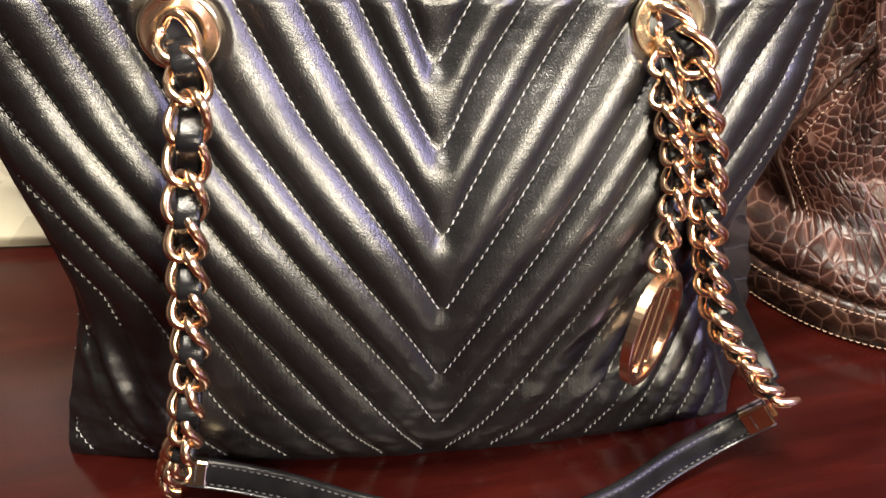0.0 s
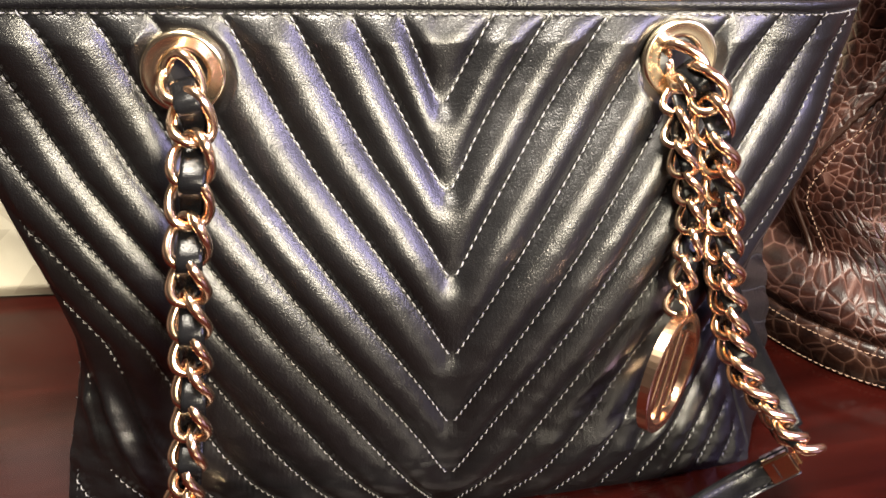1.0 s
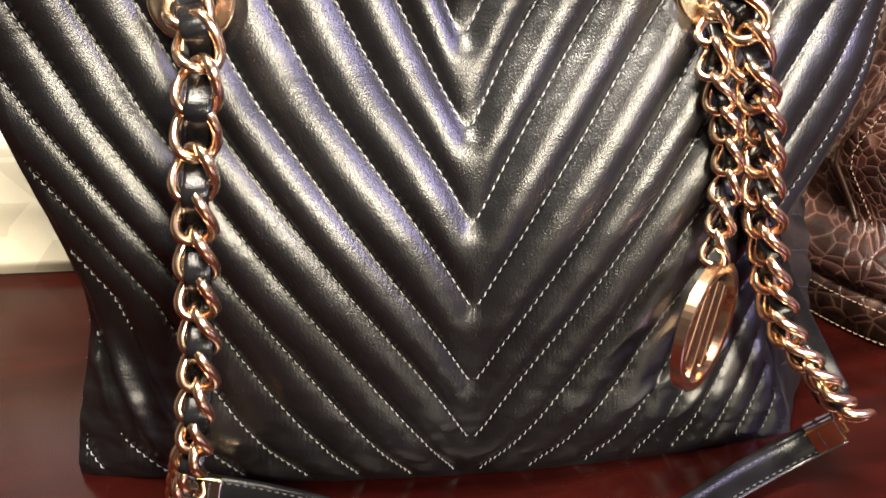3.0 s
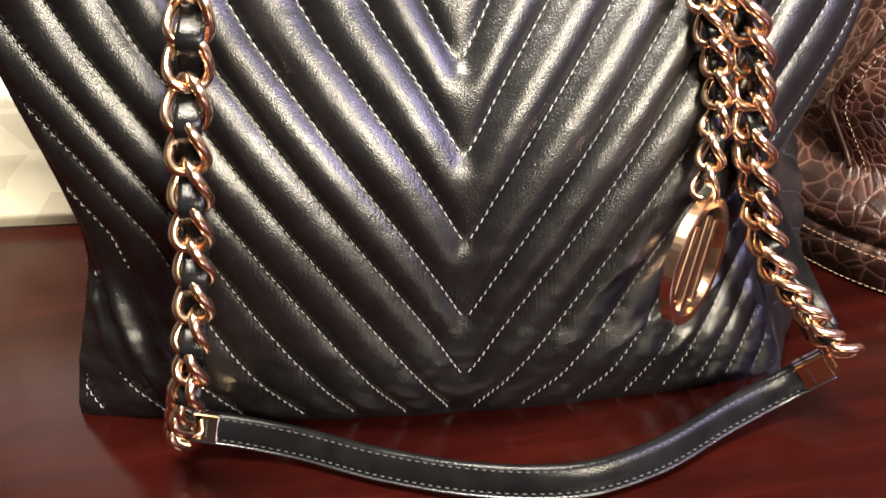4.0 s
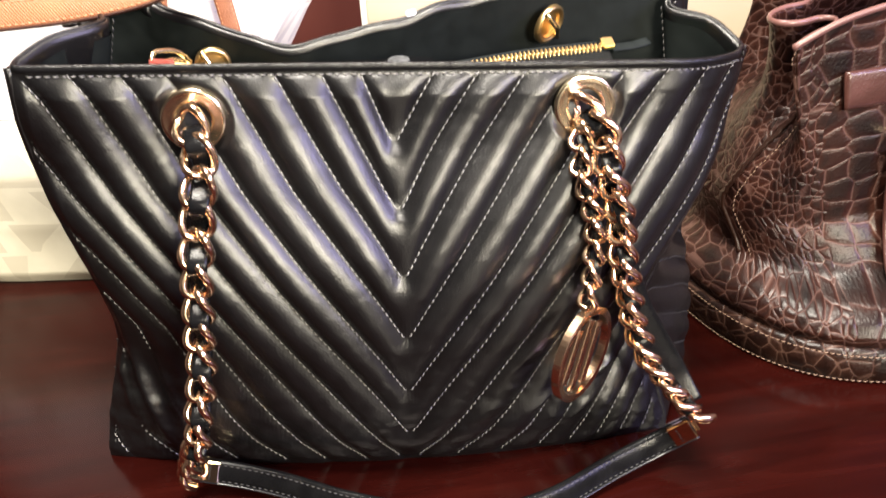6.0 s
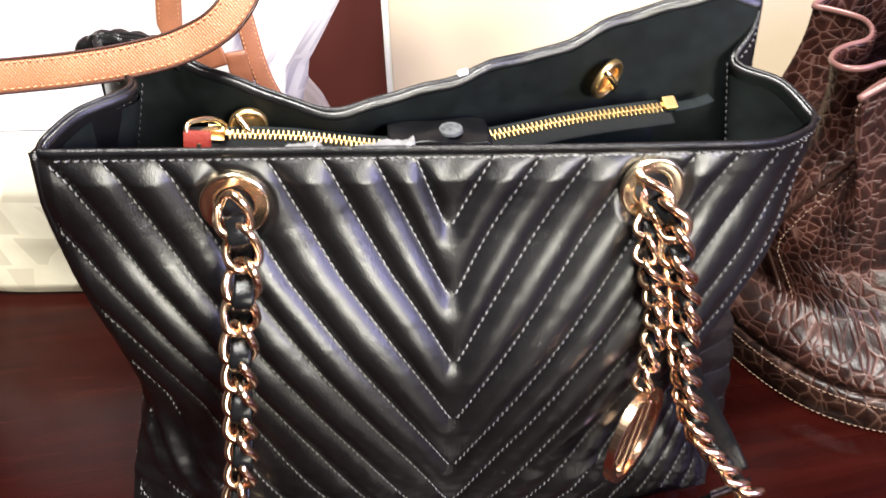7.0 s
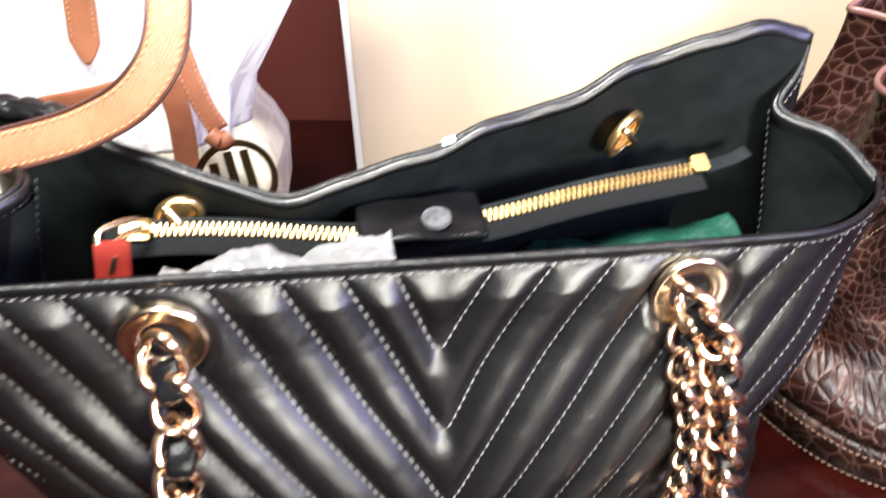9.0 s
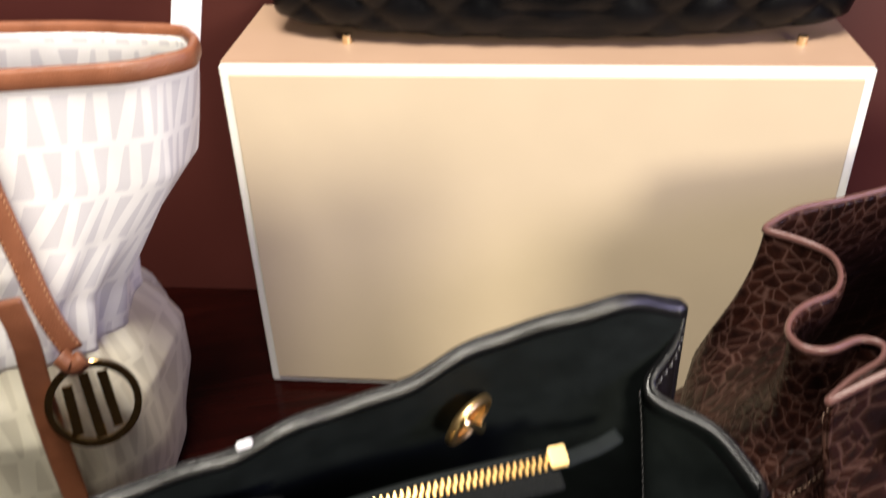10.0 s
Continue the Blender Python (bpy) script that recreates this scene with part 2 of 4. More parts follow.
def sheet(name, pts, mat, parent=None, label="", wrap=False, uv=None, thick=0.0, cap=False):
    """A grid of points (rows, columns, 3) as one smooth mesh; thick: closed to a slab along its normals."""
    pts = np.asarray(pts, float)
    r, c = pts.shape[:2]
    faces, w = [], c if wrap else c - 1
    idx = np.arange(r * c).reshape(r, c)
    for i in range(r - 1):
        for j in range(w):
            k = (j + 1) % c
            faces.append((idx[i, j], idx[i, k], idx[i + 1, k], idx[i + 1, j]))
    verts = pts.reshape(-1, 3)
    if thick:
        dv, du = np.gradient(pts, axis=0), np.gradient(pts, axis=1)
        n = np.cross(du, dv)
        n /= np.linalg.norm(n, axis=2, keepdims=True) + 1e-12
        verts = np.vstack([verts, (pts - n * thick).reshape(-1, 3)])
        m = r * c
        faces += [tuple(int(v) + m for v in f[::-1]) for f in faces]
        for i in range(r - 1):
            for j in (() if wrap else (0, c - 1)):
                q = (idx[i, j], idx[i + 1, j], idx[i + 1, j] + m, idx[i, j] + m)
                faces.append(q if j == 0 else q[::-1])
        for j in range(w):
            k = (j + 1) % c
            for i in (0, r - 1):
                q = (idx[i, j], idx[i, j] + m, idx[i, k] + m, idx[i, k])
                faces.append(q if i == 0 else q[::-1])
    if cap:
        faces += [tuple(int(v) for v in idx[0][::-1]), tuple(int(v) for v in idx[-1])]
    me = bpy.data.meshes.new(name)
    me.from_pydata(verts.tolist(), [], [tuple(int(v) for v in f) for f in faces])
    if uv is not None:
        flat = np.asarray(uv, float).reshape(-1, 2)
        if len(verts) > len(flat):
            flat = np.vstack([flat, flat])
        layer = me.uv_layers.new(name="UVMap")
        loops = np.zeros(len(me.loops), int)
        me.loops.foreach_get("vertex_index", loops)
        layer.data.foreach_set("uv", flat[loops].ravel())
    return finish(name, me, mat, parent, label)


def smooth_path(points, n):
    """n points along a smooth line through the given ones, evenly by chord."""
    p = np.asarray(points, float)
    d = np.r_[0, np.cumsum(np.linalg.norm(np.diff(p, axis=0), axis=1))]
    m = np.gradient(p, d, axis=0)
    t = np.linspace(0, d[-1], n)
    i = np.clip(np.searchsorted(d, t, side="right") - 1, 0, len(p) - 2)
    h = (d[i + 1] - d[i])[:, None]
    s = ((t - d[i]) / (d[i + 1] - d[i]))[:, None]
    return (p[i] * (2 * s**3 - 3 * s**2 + 1) + m[i] * h * (s**3 - 2 * s**2 + s) + p[i + 1] * (3 * s**2 - 2 * s**3) + m[i + 1] * h * (s**3 - s**2))


def frames(path, up):
    """Tangent, side and up at each point of a path."""
    t = np.gradient(path, axis=0)
    t /= np.linalg.norm(t, axis=1, keepdims=True)
    up = np.broadcast_to(np.asarray(up, float), t.shape)
    side = np.cross(t, up)
    side /= np.linalg.norm(side, axis=1, keepdims=True)
    return t, side, np.cross(side, t)


def swept(name, path, profile, mat, parent=None, label="", up=(0, 0, 1), closed=False):
    """A profile (side, up) drawn along a path, with closed ends."""
    path = np.asarray(path, float)
    t, side, top = frames(path, up)
    pr = np.asarray(profile, float)
    pts = path[:, None] + side[:, None] * pr[None, :, :1] + top[:, None] * pr[None, :, 1:]
    if closed:
        pts = np.concatenate([pts, pts[:1]])
    return sheet(name, pts, mat, parent, label, wrap=True, cap=not closed)


def ring(rx, ry=None, n=12, power=2.0):
    """A closed (super)elliptic profile."""
    a = np.linspace(0, 2 * math.pi, n, endpoint=False)
    c, s = np.cos(a), np.sin(a)
    return np.c_[rx * np.sign(c) * np.abs(c) ** (2 / power), (ry or rx) * np.sign(s) * np.abs(s) ** (2 / power)]


def tube(name, path, radius, mat, parent=None, label="", up=(0, 0, 1), n=8):
    return swept(name, path, ring(radius, n=n), mat, parent, label, up)


def block(name, size, mat, parent=None, label="", at=(0, 0, 0), turn=(0, 0, 0), bevel=0.0):
    bm = bmesh.new()
    bmesh.ops.create_cube(bm, size=1)
    bmesh.ops.scale(bm, vec=size, verts=bm.verts)
    if bevel:
        bmesh.ops.bevel(bm, geom=bm.edges[:], offset=bevel, segments=2, affect="EDGES")
    bmesh.ops.transform(bm, matrix=pose(*at, *turn), verts=bm.verts)
    return part(name, bm, mat, parent, label, smooth=False)


def stitches(name, lines, mat, parent, length=0.0031, gap=0.0012, radius=0.00042, lift=0.0003):
    """Short raised threads along lines of (points, normals), as one mesh."""
    verts, faces = [], []
    for pts, nor in lines:
        d = np.r_[0, np.cumsum(np.linalg.norm(np.diff(pts, axis=0), axis=1))]
        at = np.arange(gap, d[-1] - length, length + gap)
        for a in at:
            e = [np.array([np.interp(a + f * length, d, pts[:, k]) for k in range(3)]) for f in (0, 0.5, 1)]
            n = np.array([np.interp(a + length / 2, d, nor[:, k]) for k in range(3)])
            n /= np.linalg.norm(n) + 1e-9
            t = e[2] - e[0]
            t /= np.linalg.norm(t) + 1e-9
            b = np.cross(t, n)
            base = len(verts)
            for q, (w, up) in zip(e, ((0.6, -0.0004), (1.0, lift + 0.0002), (0.6, -0.0004))):
                for ang in (0, 72, 144, 216, 288):
                    verts.append(q + n * up + radius * w * (b * math.cos(radians(ang)) + n * math.sin(radians(ang))))
            for r in (0, 5):
                for k in range(5):
                    m = (k + 1) % 5
                    faces.append((base + r + k, base + r + m, base + r + 5 + m, base + r + 5 + k))
            faces.append(tuple(base + k for k in (4, 3, 2, 1, 0)))
            faces.append(tuple(base + 10 + k for k in range(5)))
    me = bpy.data.meshes.new(name)
    me.from_pydata([v.tolist() for v in verts], [], faces)
    return tagged(finish(name, me, mat, parent), kind="stuff")


# ---- the setting ----
YAW = -15.0
CO, SI = math.cos(radians(YAW)), math.sin(radians(YAW))


def room(x, y, z=0.0):
    """A place in the table's own axes, from the foot of the back wall."""
    return (CO * x - SI * y - 0.0, SI * x + CO * y + 0.676, z)


tagged(block("table", (2.6, 1.9, 0.04), WOOD, at=(*room(0.1, -0.95)[:2], -0.02), turn=(0, 0, YAW)), "polished dark red mahogany display table top", "table", kind="structure")
tagged(block("wall_back", (2.6, 0.06, 1.6), WALL, at=(*room(0.1, 0.031)[:2], 0.80), turn=(0, 0, YAW)), "plain dark maroon wall behind the display", "wall", kind="structure")
for name, size, at in (("wall_left", (0.06, 4.2, 2.7), (-2.2, -1.4)), ("wall_right", (0.06, 4.2, 2.7), (2.4, -1.4)), ("wall_front", (4.6, 0.06, 2.7), (0.1, -3.5)), ("wall_far", (4.6, 0.06, 2.7), (0.1, 0.7))):
    tagged(block(name, size, ROOM, at=(*room(*at)[:2], 0.55), turn=(0, 0, YAW)), "plain dim shop wall", "wall", kind="structure")
tagged(block("ceiling", (4.8, 4.4, 0.06), ROOM, at=(*room(0.1, -1.4)[:2], 1.93), turn=(0, 0, YAW)), "plain dim shop ceiling", "ceiling", kind="structure")
tagged(block("floor", (4.8, 4.4, 0.06), CARPET, at=(*room(0.1, -1.4)[:2], -0.83), turn=(0, 0, YAW)), "plain dim shop floor", "floor", kind="structure")


# ---- the quilted tote: the shape of its walls ----
def table_of(z, pairs):
    return np.interp(z, [p[0] for p in pairs], [p[1] for p in pairs])


def soft_of(z, pairs):
    """The same, rounded between the given heights."""
    return sum(w * table_of(z + d, pairs) for d, w in ((-0.012, 0.25), (-0.006, 0.25), (0.006, 0.25), (0.012, 0.25)))


def rim_z(x):
    return 0.269 - 0.075 * (x - 0.04) - 0.06 * np.maximum(0, x - 0.19)


def left_x(z):
    return soft_of(z, [(0, -0.174), (0.02, -0.171), (0.054, -0.160), (0.095, -0.146), (0.12, -0.145), (0.148, -0.147), (0.18, -0.152), (0.21, -0.157), (0.243, -0.159), (0.285, -0.154)])


def right_x(z):
    return soft_of(z, [(0, 0.207), (0.03, 0.198), (0.06, 0.189), (0.09, 0.184), (0.12, 0.190), (0.15, 0.207), (0.18, 0.229), (0.21, 0.243), (0.24, 0.250), (0.27, 0.250)])


def front_y(x, z):
    y0 = soft_of(z, [(0, 0.106), (0.02, 0.093), (0.04, 0.085), (0.07, 0.083), (0.116, 0.077), (0.156, 0.078), (0.193, 0.088), (0.228, 0.102), (0.27, 0.108)])
    tilt = table_of(z, [(0, -0.11), (0.07, -0.06), (0.27, -0.04)])
    k = soft_of(z, [(0, 0.015), (0.03, 0.040), (0.07, 0.062), (0.10, 0.066), (0.15, 0.050), (0.20, 0.026), (0.25, 0.006), (0.27, 0.0)])
    turned = 8.0 * np.maximum(0, x - 0.188) ** 2 * np.clip((z - 0.12) / 0.09, 0, 1)
    return y0 + tilt * (x - 0.035) + k * ((x - 0.035) / 0.19) ** 2 + turned


APEX = [0.268, 0.228, 0.193, 0.156, 0.116, 0.074, 0.038] + [-0.002 - 0.040 * i for i in range(15)]
SLOPE = 1.71
ROUND = 0.0036


def bend(a):
    """The way out from the chevrons' axis, rounded at their points."""
    return np.sqrt(a * a + ROUND**2) - ROUND


HEM = 0.0048


def axis_x(z):
    return 0.029 + 0.035 * z


def girth(x, z):
    """The way along the panel from the chevrons' axis, round its bulge."""
    steps = 10
    a, xc = 0.0, axis_x(z)
    prev = front_y(xc, z)
    for i in range(1, steps + 1):
        xi = xc + (x - xc) * i / steps
        yi = front_y(xi, z)
        a = a + np.sqrt(((x - xc) / steps) ** 2 + (yi - prev) ** 2)
        prev = yi
    side_pull = np.where(x > xc, 0.33, -0.20)
    gather = 1 + side_pull * np.clip((a - 0.075) / 0.10, 0, 1) * np.clip((0.115 - z) / 0.085, 0, 1)
    drawn_in = np.where(x < xc, 0.0103 * np.clip((z - 0.205) / 0.06, 0, 1) ** 1.3 * (1 - np.exp(-a / 0.015)), 0)
    return (a * gather + drawn_in) * np.sign(x - xc)


def lay(a):
    """The way out from the axis as the chevrons count it: steeper by the axis, flatter to the right than to the left."""
    r = np.abs(a)
    kink = 1 - np.exp(-r / 0.012)
    return np.where(a < 0, (r + 0.0091 * kink) * 0.8464 + 0.4074 * r * r, (r + 0.0084 * kink) * 0.7786 + 0.2147 * r * r)


def quilt(a, z, q):
    """0 on a seam to 1 on the crown, by the distances from the seam above and the seam below."""
    levels = np.array(sorted(APEX) + [APEX[0] + 0.04])
    i = np.clip(np.searchsorted(levels, q) - 1, 0, len(levels) - 2)
    c = 1 / math.hypot(1, SLOPE)
    below = np.maximum(0, q - levels[i]) * c
    beyond = np.minimum(0, (np.abs(a) + SLOPE * (z - levels[i + 1])) * c)
    above = np.hypot(np.maximum(0, levels[i + 1] - q) * c, beyond)
    f = below / (below + above + 1e-9)
    return np.clip(4 * f * (1 - f), 0, 1) ** (0.86 + 0.16 * np.exp(-((a / 0.010) ** 2)))


COLS, ROWS_UP = 400, 290
V = np.linspace(0, 1, ROWS_UP)[:, None] * np.ones((1, COLS))
U = np.linspace(0, 1, COLS)[None, :] * np.ones((ROWS_UP, 1))
Z = V * 0.27
for _ in range(3):
    X = left_x(Z) + (right_x(Z) - left_x(Z)) * U
    Z = V * rim_z(X)
A = girth(X, Z)
Q = Z - SLOPE * bend(lay(A))
puff = quilt(lay(A), Z, Q)
soft_puff = puff
for _ in range(7):
    for axis in (0, 1):
        soft_puff = 0.5 * soft_puff + 0.25 * (np.roll(soft_puff, 1, axis) + np.roll(soft_puff, -1, axis))
at_axis = np.exp(-((A / 0.0055) ** 2))
puff = puff * (1 - at_axis) + soft_puff * at_axis
hem = np.clip((rim_z(X) - Z - HEM) / 0.011, 0, 1) ** 0.7
side = np.clip(np.minimum(U, 1 - U) / 0.02, 0, 1)
low = np.clip(Z / 0.012, 0, 1) ** 0.5
WR = np.array([[noise.noise(Vector((x * 38 + z * 30, z * 95, 0.3))) + 0.5 * noise.noise(Vector((x * 150, z * 190, 2.0))) for x, z in zip(rx, rz)] for rx, rz in zip(X[::2, ::2], Z[::2, ::2])])
WR = np.repeat(np.repeat(WR, 2, axis=0), 2, axis=1)[:ROWS_UP, :COLS]
kernel = np.array([0.25, 0.5, 0.25])
for axis in (0, 1):
    WR = np.apply_along_axis(lambda v: np.convolve(np.pad(v, 1, mode="edge"), kernel, "valid"), axis, WR)
creased = np.clip((0.13 - Z) / 0.10, 0, 1) * 0.0007 + 0.0002
eyelets = [(-0.066, 0.249), (0.142, 0.238)]
flat = np.ones_like(X)
for ex, ez in eyelets:
    flat *= np.clip((np.hypot(X - ex, Z - ez) - 0.0165) / 0.005, 0, 1)
depth_of_pad = 0.0033 + 0.0026 * np.clip((Z - 0.05) / 0.11, 0, 1)
depth_of_pad *= (1 - 0.55 * np.clip((X - 0.160) / 0.03, 0, 1)) * (1 - 0.40 * np.clip((-0.115 - X) / 0.03, 0, 1))
depth_of_pad *= 1 - 0.22 * np.exp(-((A / 0.012) ** 2))
OUT = depth_of_pad * puff * hem * side * low * (0.40 + 0.60 * flat) + WR * creased
along = np.abs(A) * math.hypot(1, SLOPE)
OUT += 0.00022 * np.cos(along * 2 * math.pi / 0.0043) * np.clip(1 - puff, 0, 1) * np.clip(puff / 0.25, 0, 1) * hem * flat
for fold_x, lean, tall in ((-0.146, 0.10, 0.0046), (-0.131, 0.16, 0.0062), (-0.116, 0.22, 0.0040)):
    OUT += tall * np.exp(-(((X - fold_x - (Z - 0.06) * -lean) / 0.0046) ** 2)) * np.exp(-(((Z - 0.060) / 0.030) ** 2)) * side
for fold_x, fold_z, turn_by, tall in ((0.120, 0.052, 0.5, 0.0022), (0.150, 0.060, 0.35, 0.0026), (0.135, 0.034, 0.6, 0.0018), (0.100, 0.085, 0.8, 0.0014)):
    du, dv = (X - fold_x) * math.cos(turn_by) + (Z - fold_z) * math.sin(turn_by), -(X - fold_x) * math.sin(turn_by) + (Z - fold_z) * math.cos(turn_by)
    OUT += tall * np.exp(-((du / 0.018) ** 2)) * np.exp(-((dv / 0.0034) ** 2))
front = np.stack([X, front_y(X, Z), Z], axis=2)
nrm = np.cross(np.gradient(front, axis=1), np.gradient(front, axis=0))
nrm /= np.linalg.norm(nrm, axis=2, keepdims=True)
FRONT = front + nrm * OUT[..., None]


def on_front(x, z, out=0.0):
    """Points and outward normals of the front panel without its padding."""
    x, z = np.asarray(x, float), np.asarray(z, float)
    e = 0.001
    p = np.stack([x, front_y(x, z), z], axis=-1)
    tx = np.stack([np.full_like(x, 2 * e), front_y(x + e, z) - front_y(x - e, z), np.zeros_like(x)], axis=-1)
    tz = np.stack([np.zeros_like(x), front_y(x, z + e) - front_y(x, z - e), np.full_like(x, 2 * e)], axis=-1)
    n = np.cross(tx, tz)
    n /= np.linalg.norm(n, axis=-1, keepdims=True)
    return p + n * out, n


tote = thing("quilted_tote", "black chevron-quilted leather tote bag standing open on the table", "handbag")
panel = sheet("front_panel", FRONT, LEATHER, tote, "black leather padded in chevron channels")

# seams of the chevrons
lines = []
for zn in APEX[1:]:
    for s in (-1, 1):
        a = np.linspace(0.0005, 0.36, 200)
        z = zn + SLOPE * bend(lay(s * a))
        ok = (z > 0.004) & (z < 0.278)
        if ok.sum() < 4:
            continue
        a, z = a[ok], z[ok]
        x = axis_x(z) + s * a
        for _ in range(60):
            x = x + s * (a - np.abs(girth(x, z))) * 0.35
        keep = (x > left_x(z) + 0.004) & (x < right_x(z) - 0.004) & (z < rim_z(x) - 0.002)
        for ex, ez in eyelets:
            keep &= np.hypot(x - ex, z - ez) > 0.0195
        runs = np.split(np.arange(len(x)), np.where(np.diff(keep.astype(int)) != 0)[0] + 1)
        for run in runs:
            if keep[run[0]] and len(run) > 3:
                lines.append(on_front(x[run], z[run], 0.0010))
xs = np.linspace(-0.146, 0.243, 160)
lines.append(on_front(xs, rim_z(xs) - 0.0048, 0.0006))
stitches("stitching", lines, THREAD, panel)
side_lines = []
for fx, off in ((left_x, 0.005), (right_x, -0.005)):
    zz = np.linspace(0.006, 0.255, 120)
    side_lines.append(on_front(fx(zz) + off, zz, 0.0004))
stitches("side_stitching", side_lines, THREAD_DARK, panel)

# back wall, gussets, base
BACK_Z = [(-0.140, 0.300), (-0.105, 0.300), (-0.081, 0.289), (-0.051, 0.277), (-0.024, 0.269), (-0.001, 0.267), (0.030, 0.272), (0.059, 0.277), (0.109, 0.282), (0.150, 0.293), (0.190, 0.304), (0.215, 0.304), (0.236, 0.296)]
BACK_Y = [(-0.140, 0.222), (-0.105, 0.206), (-0.08, 0.190), (-0.05, 0.176), (-0.02, 0.166), (0.005, 0.166), (0.03, 0.172), (0.058, 0.177), (0.11, 0.188), (0.15, 0.195), (0.236, 0.197)]


def back_rim(x):
    f = lambda t: np.mean([np.interp(x + d, [p[0] for p in t], [p[1] for p in t]) for d in (-0.012, -0.006, 0, 0.006, 0.012)], axis=0)
    return f(BACK_Y) + 0.0010 * np.sin(x * 88), f(BACK_Z) + 0.0011 * np.sin(x * 97) + 0.0007 * np.sin(x * 181 + 1)


def back_point(u, v):
    x_top = -0.140 + 0.376 * u
    y_top, z_top = back_rim(x_top)
    x_low = -0.150 + 0.392 * u
    bulge = 0.020 * np.sin(math.pi * v) * np.sin(math.pi * u)
    return np.stack([x_low + (x_top - x_low) * v, 0.232 - 0.03 * u + (y_top - 0.232 + 0.03 * u) * v + bulge, z_top * v], axis=-1)


bu, bv = np.meshgrid(np.linspace(0, 1, 120), np.linspace(0, 1, 60))
BACK = back_point(bu, bv)
sheet("back_panel", BACK[:, ::-1], LEATHER, tote, thick=0.0035)
sheet("back_lining", BACK[:-1, ::2] - np.array([0, 0.0050, 0]), LINING, tote, "black fabric lining")


def gusset(edge_front, edge_back, crease, bulge, sign):
    """A side wall between two upright edges, pinched inward along a crease at its top and bulging out below."""
    count = 48
    way = smooth_path([edge_front[-1], edge_front[-1] * (1 - 0.5) + np.array(crease) * 0.5 + np.array([0.004 * sign, 0, 0.003]), crease, np.array(crease) * 0.5 + edge_back[-1] * 0.5 + np.array([0.003 * sign, 0, -0.002]), edge_back[-1]], count)
    w = np.linspace(0, 1, count)[None, :, None]
    v = np.linspace(0, 1, len(edge_front))[:, None]
    line = edge_front[:, None] * (1 - w) + edge_back[:, None] * w
    pinch = np.clip((v - 0.30) / 0.70, 0, 1)[..., None] ** 1.4
    base = line + (way[None] - line[-1:]) * pinch
    base[..., 0] += sign * bulge * np.sin(math.pi * w[..., 0]) ** 0.8 * np.exp(-(((v - 0.24) / 0.22) ** 2)) * np.clip(v / 0.05, 0, 1)
    q = np.abs(((v * 12 + w[..., 0] * 3.4) % 1.0) - 0.5) * 2
    base[..., 0] += sign * (0.0015 + 0.15 * bulge) * (1 - q**2) ** 0.7 * np.clip((0.66 - v) / 0.12, 0, 1) * np.clip(v / 0.05, 0, 1) * np.sin(math.pi * w[..., 0]) ** 0.4
    return base


FR, BR = FRONT[::4, -1], back_point(np.full(73, 1.0), np.linspace(0, 1, 73))
FL, BL = FRONT[::4, 0], back_point(np.full(73, 0.0), np.linspace(0, 1, 73))
GR = gusset(FR, BR[: len(FR)], (0.219, 0.184, 0.268), 0.020, 1)
GL = gusset(FL, BL[: len(FL)], (-0.113, 0.166, 0.291), 0.003, -1)
for wall, sign in ((GR, 1), (GL, -1)):
    ob = sheet("side_gusset", wall if sign > 0 else wall[:, ::-1], LEATHER, tote, "quilted black leather side wall", thick=0.0030)
    seams = []
    for k in range(2, 11):
        w = np.linspace(0.03, 0.97, 40)
        v = (k - w * 3.4) / 12
        ok = (v > 0.03) & (v < 0.60)
        if ok.sum() > 6:
            i, j = v[ok] * (len(wall) - 1), w[ok] * (wall.shape[1] - 1)
            p = wall[i.round().astype(int), j.round().astype(int)]
            for _ in range(2):
                p[1:-1] = (p[:-2] + 2 * p[1:-1] + p[2:]) / 4
            seams.append((p + np.array([0.0006 * sign, 0, 0]), np.tile([sign, 0.0, 0.0], (len(p), 1))))
    stitches("gusset_stitching", seams, THREAD_DARK, ob)
    top = wall[-1]
    crease_at = int(np.argmin(sign * top[:, 0]))
    down = wall[-30:, crease_at] - np.array([0.0052 * sign, 0.001, 0])
    stitches("crease_stitching", [(down, np.tile([-0.7 * sign, -0.7, 0.2], (len(down), 1)))], THREAD_DARK, ob)
    lining = wall[12:-2, 1:-1] - np.array([0.0045 * sign, 0, 0])
    sheet("gusset_lining", lining if sign < 0 else lining[:, ::-1], LINING, tote, "black fabric lining")
inner = front - nrm * 0.0035
sheet("front_lining", inner[::6, ::-6], LINING, tote)
base_rows = np.stack([FRONT[0, ::8] * (1 - w) + BACK[0, np.linspace(0, 119, len(FRONT[0, ::8])).astype(int)] * w for w in np.linspace(0, 1, 8)])
base_rows[..., 2] = 0.002
sheet("base", base_rows, LEATHER_FLAT, tote)

ear = smooth_path([(-0.147, 0.226, 0.276), (-0.146, 0.225, 0.290), (-0.136, 0.222, 0.2945), (-0.118, 0.214, 0.2955), (-0.102, 0.206, 0.293), (-0.090, 0.197, 0.288)], 50)
ear[:, 2] += 0.0008 * np.sin(np.arange(50) * 0.9)
swept("rim_fold", ear, ring(0.0050, 0.0062, 16, 2.4), LEATHER, tote, "rolled black leather corner of the rim", up=(0.3, 1, 0.2))

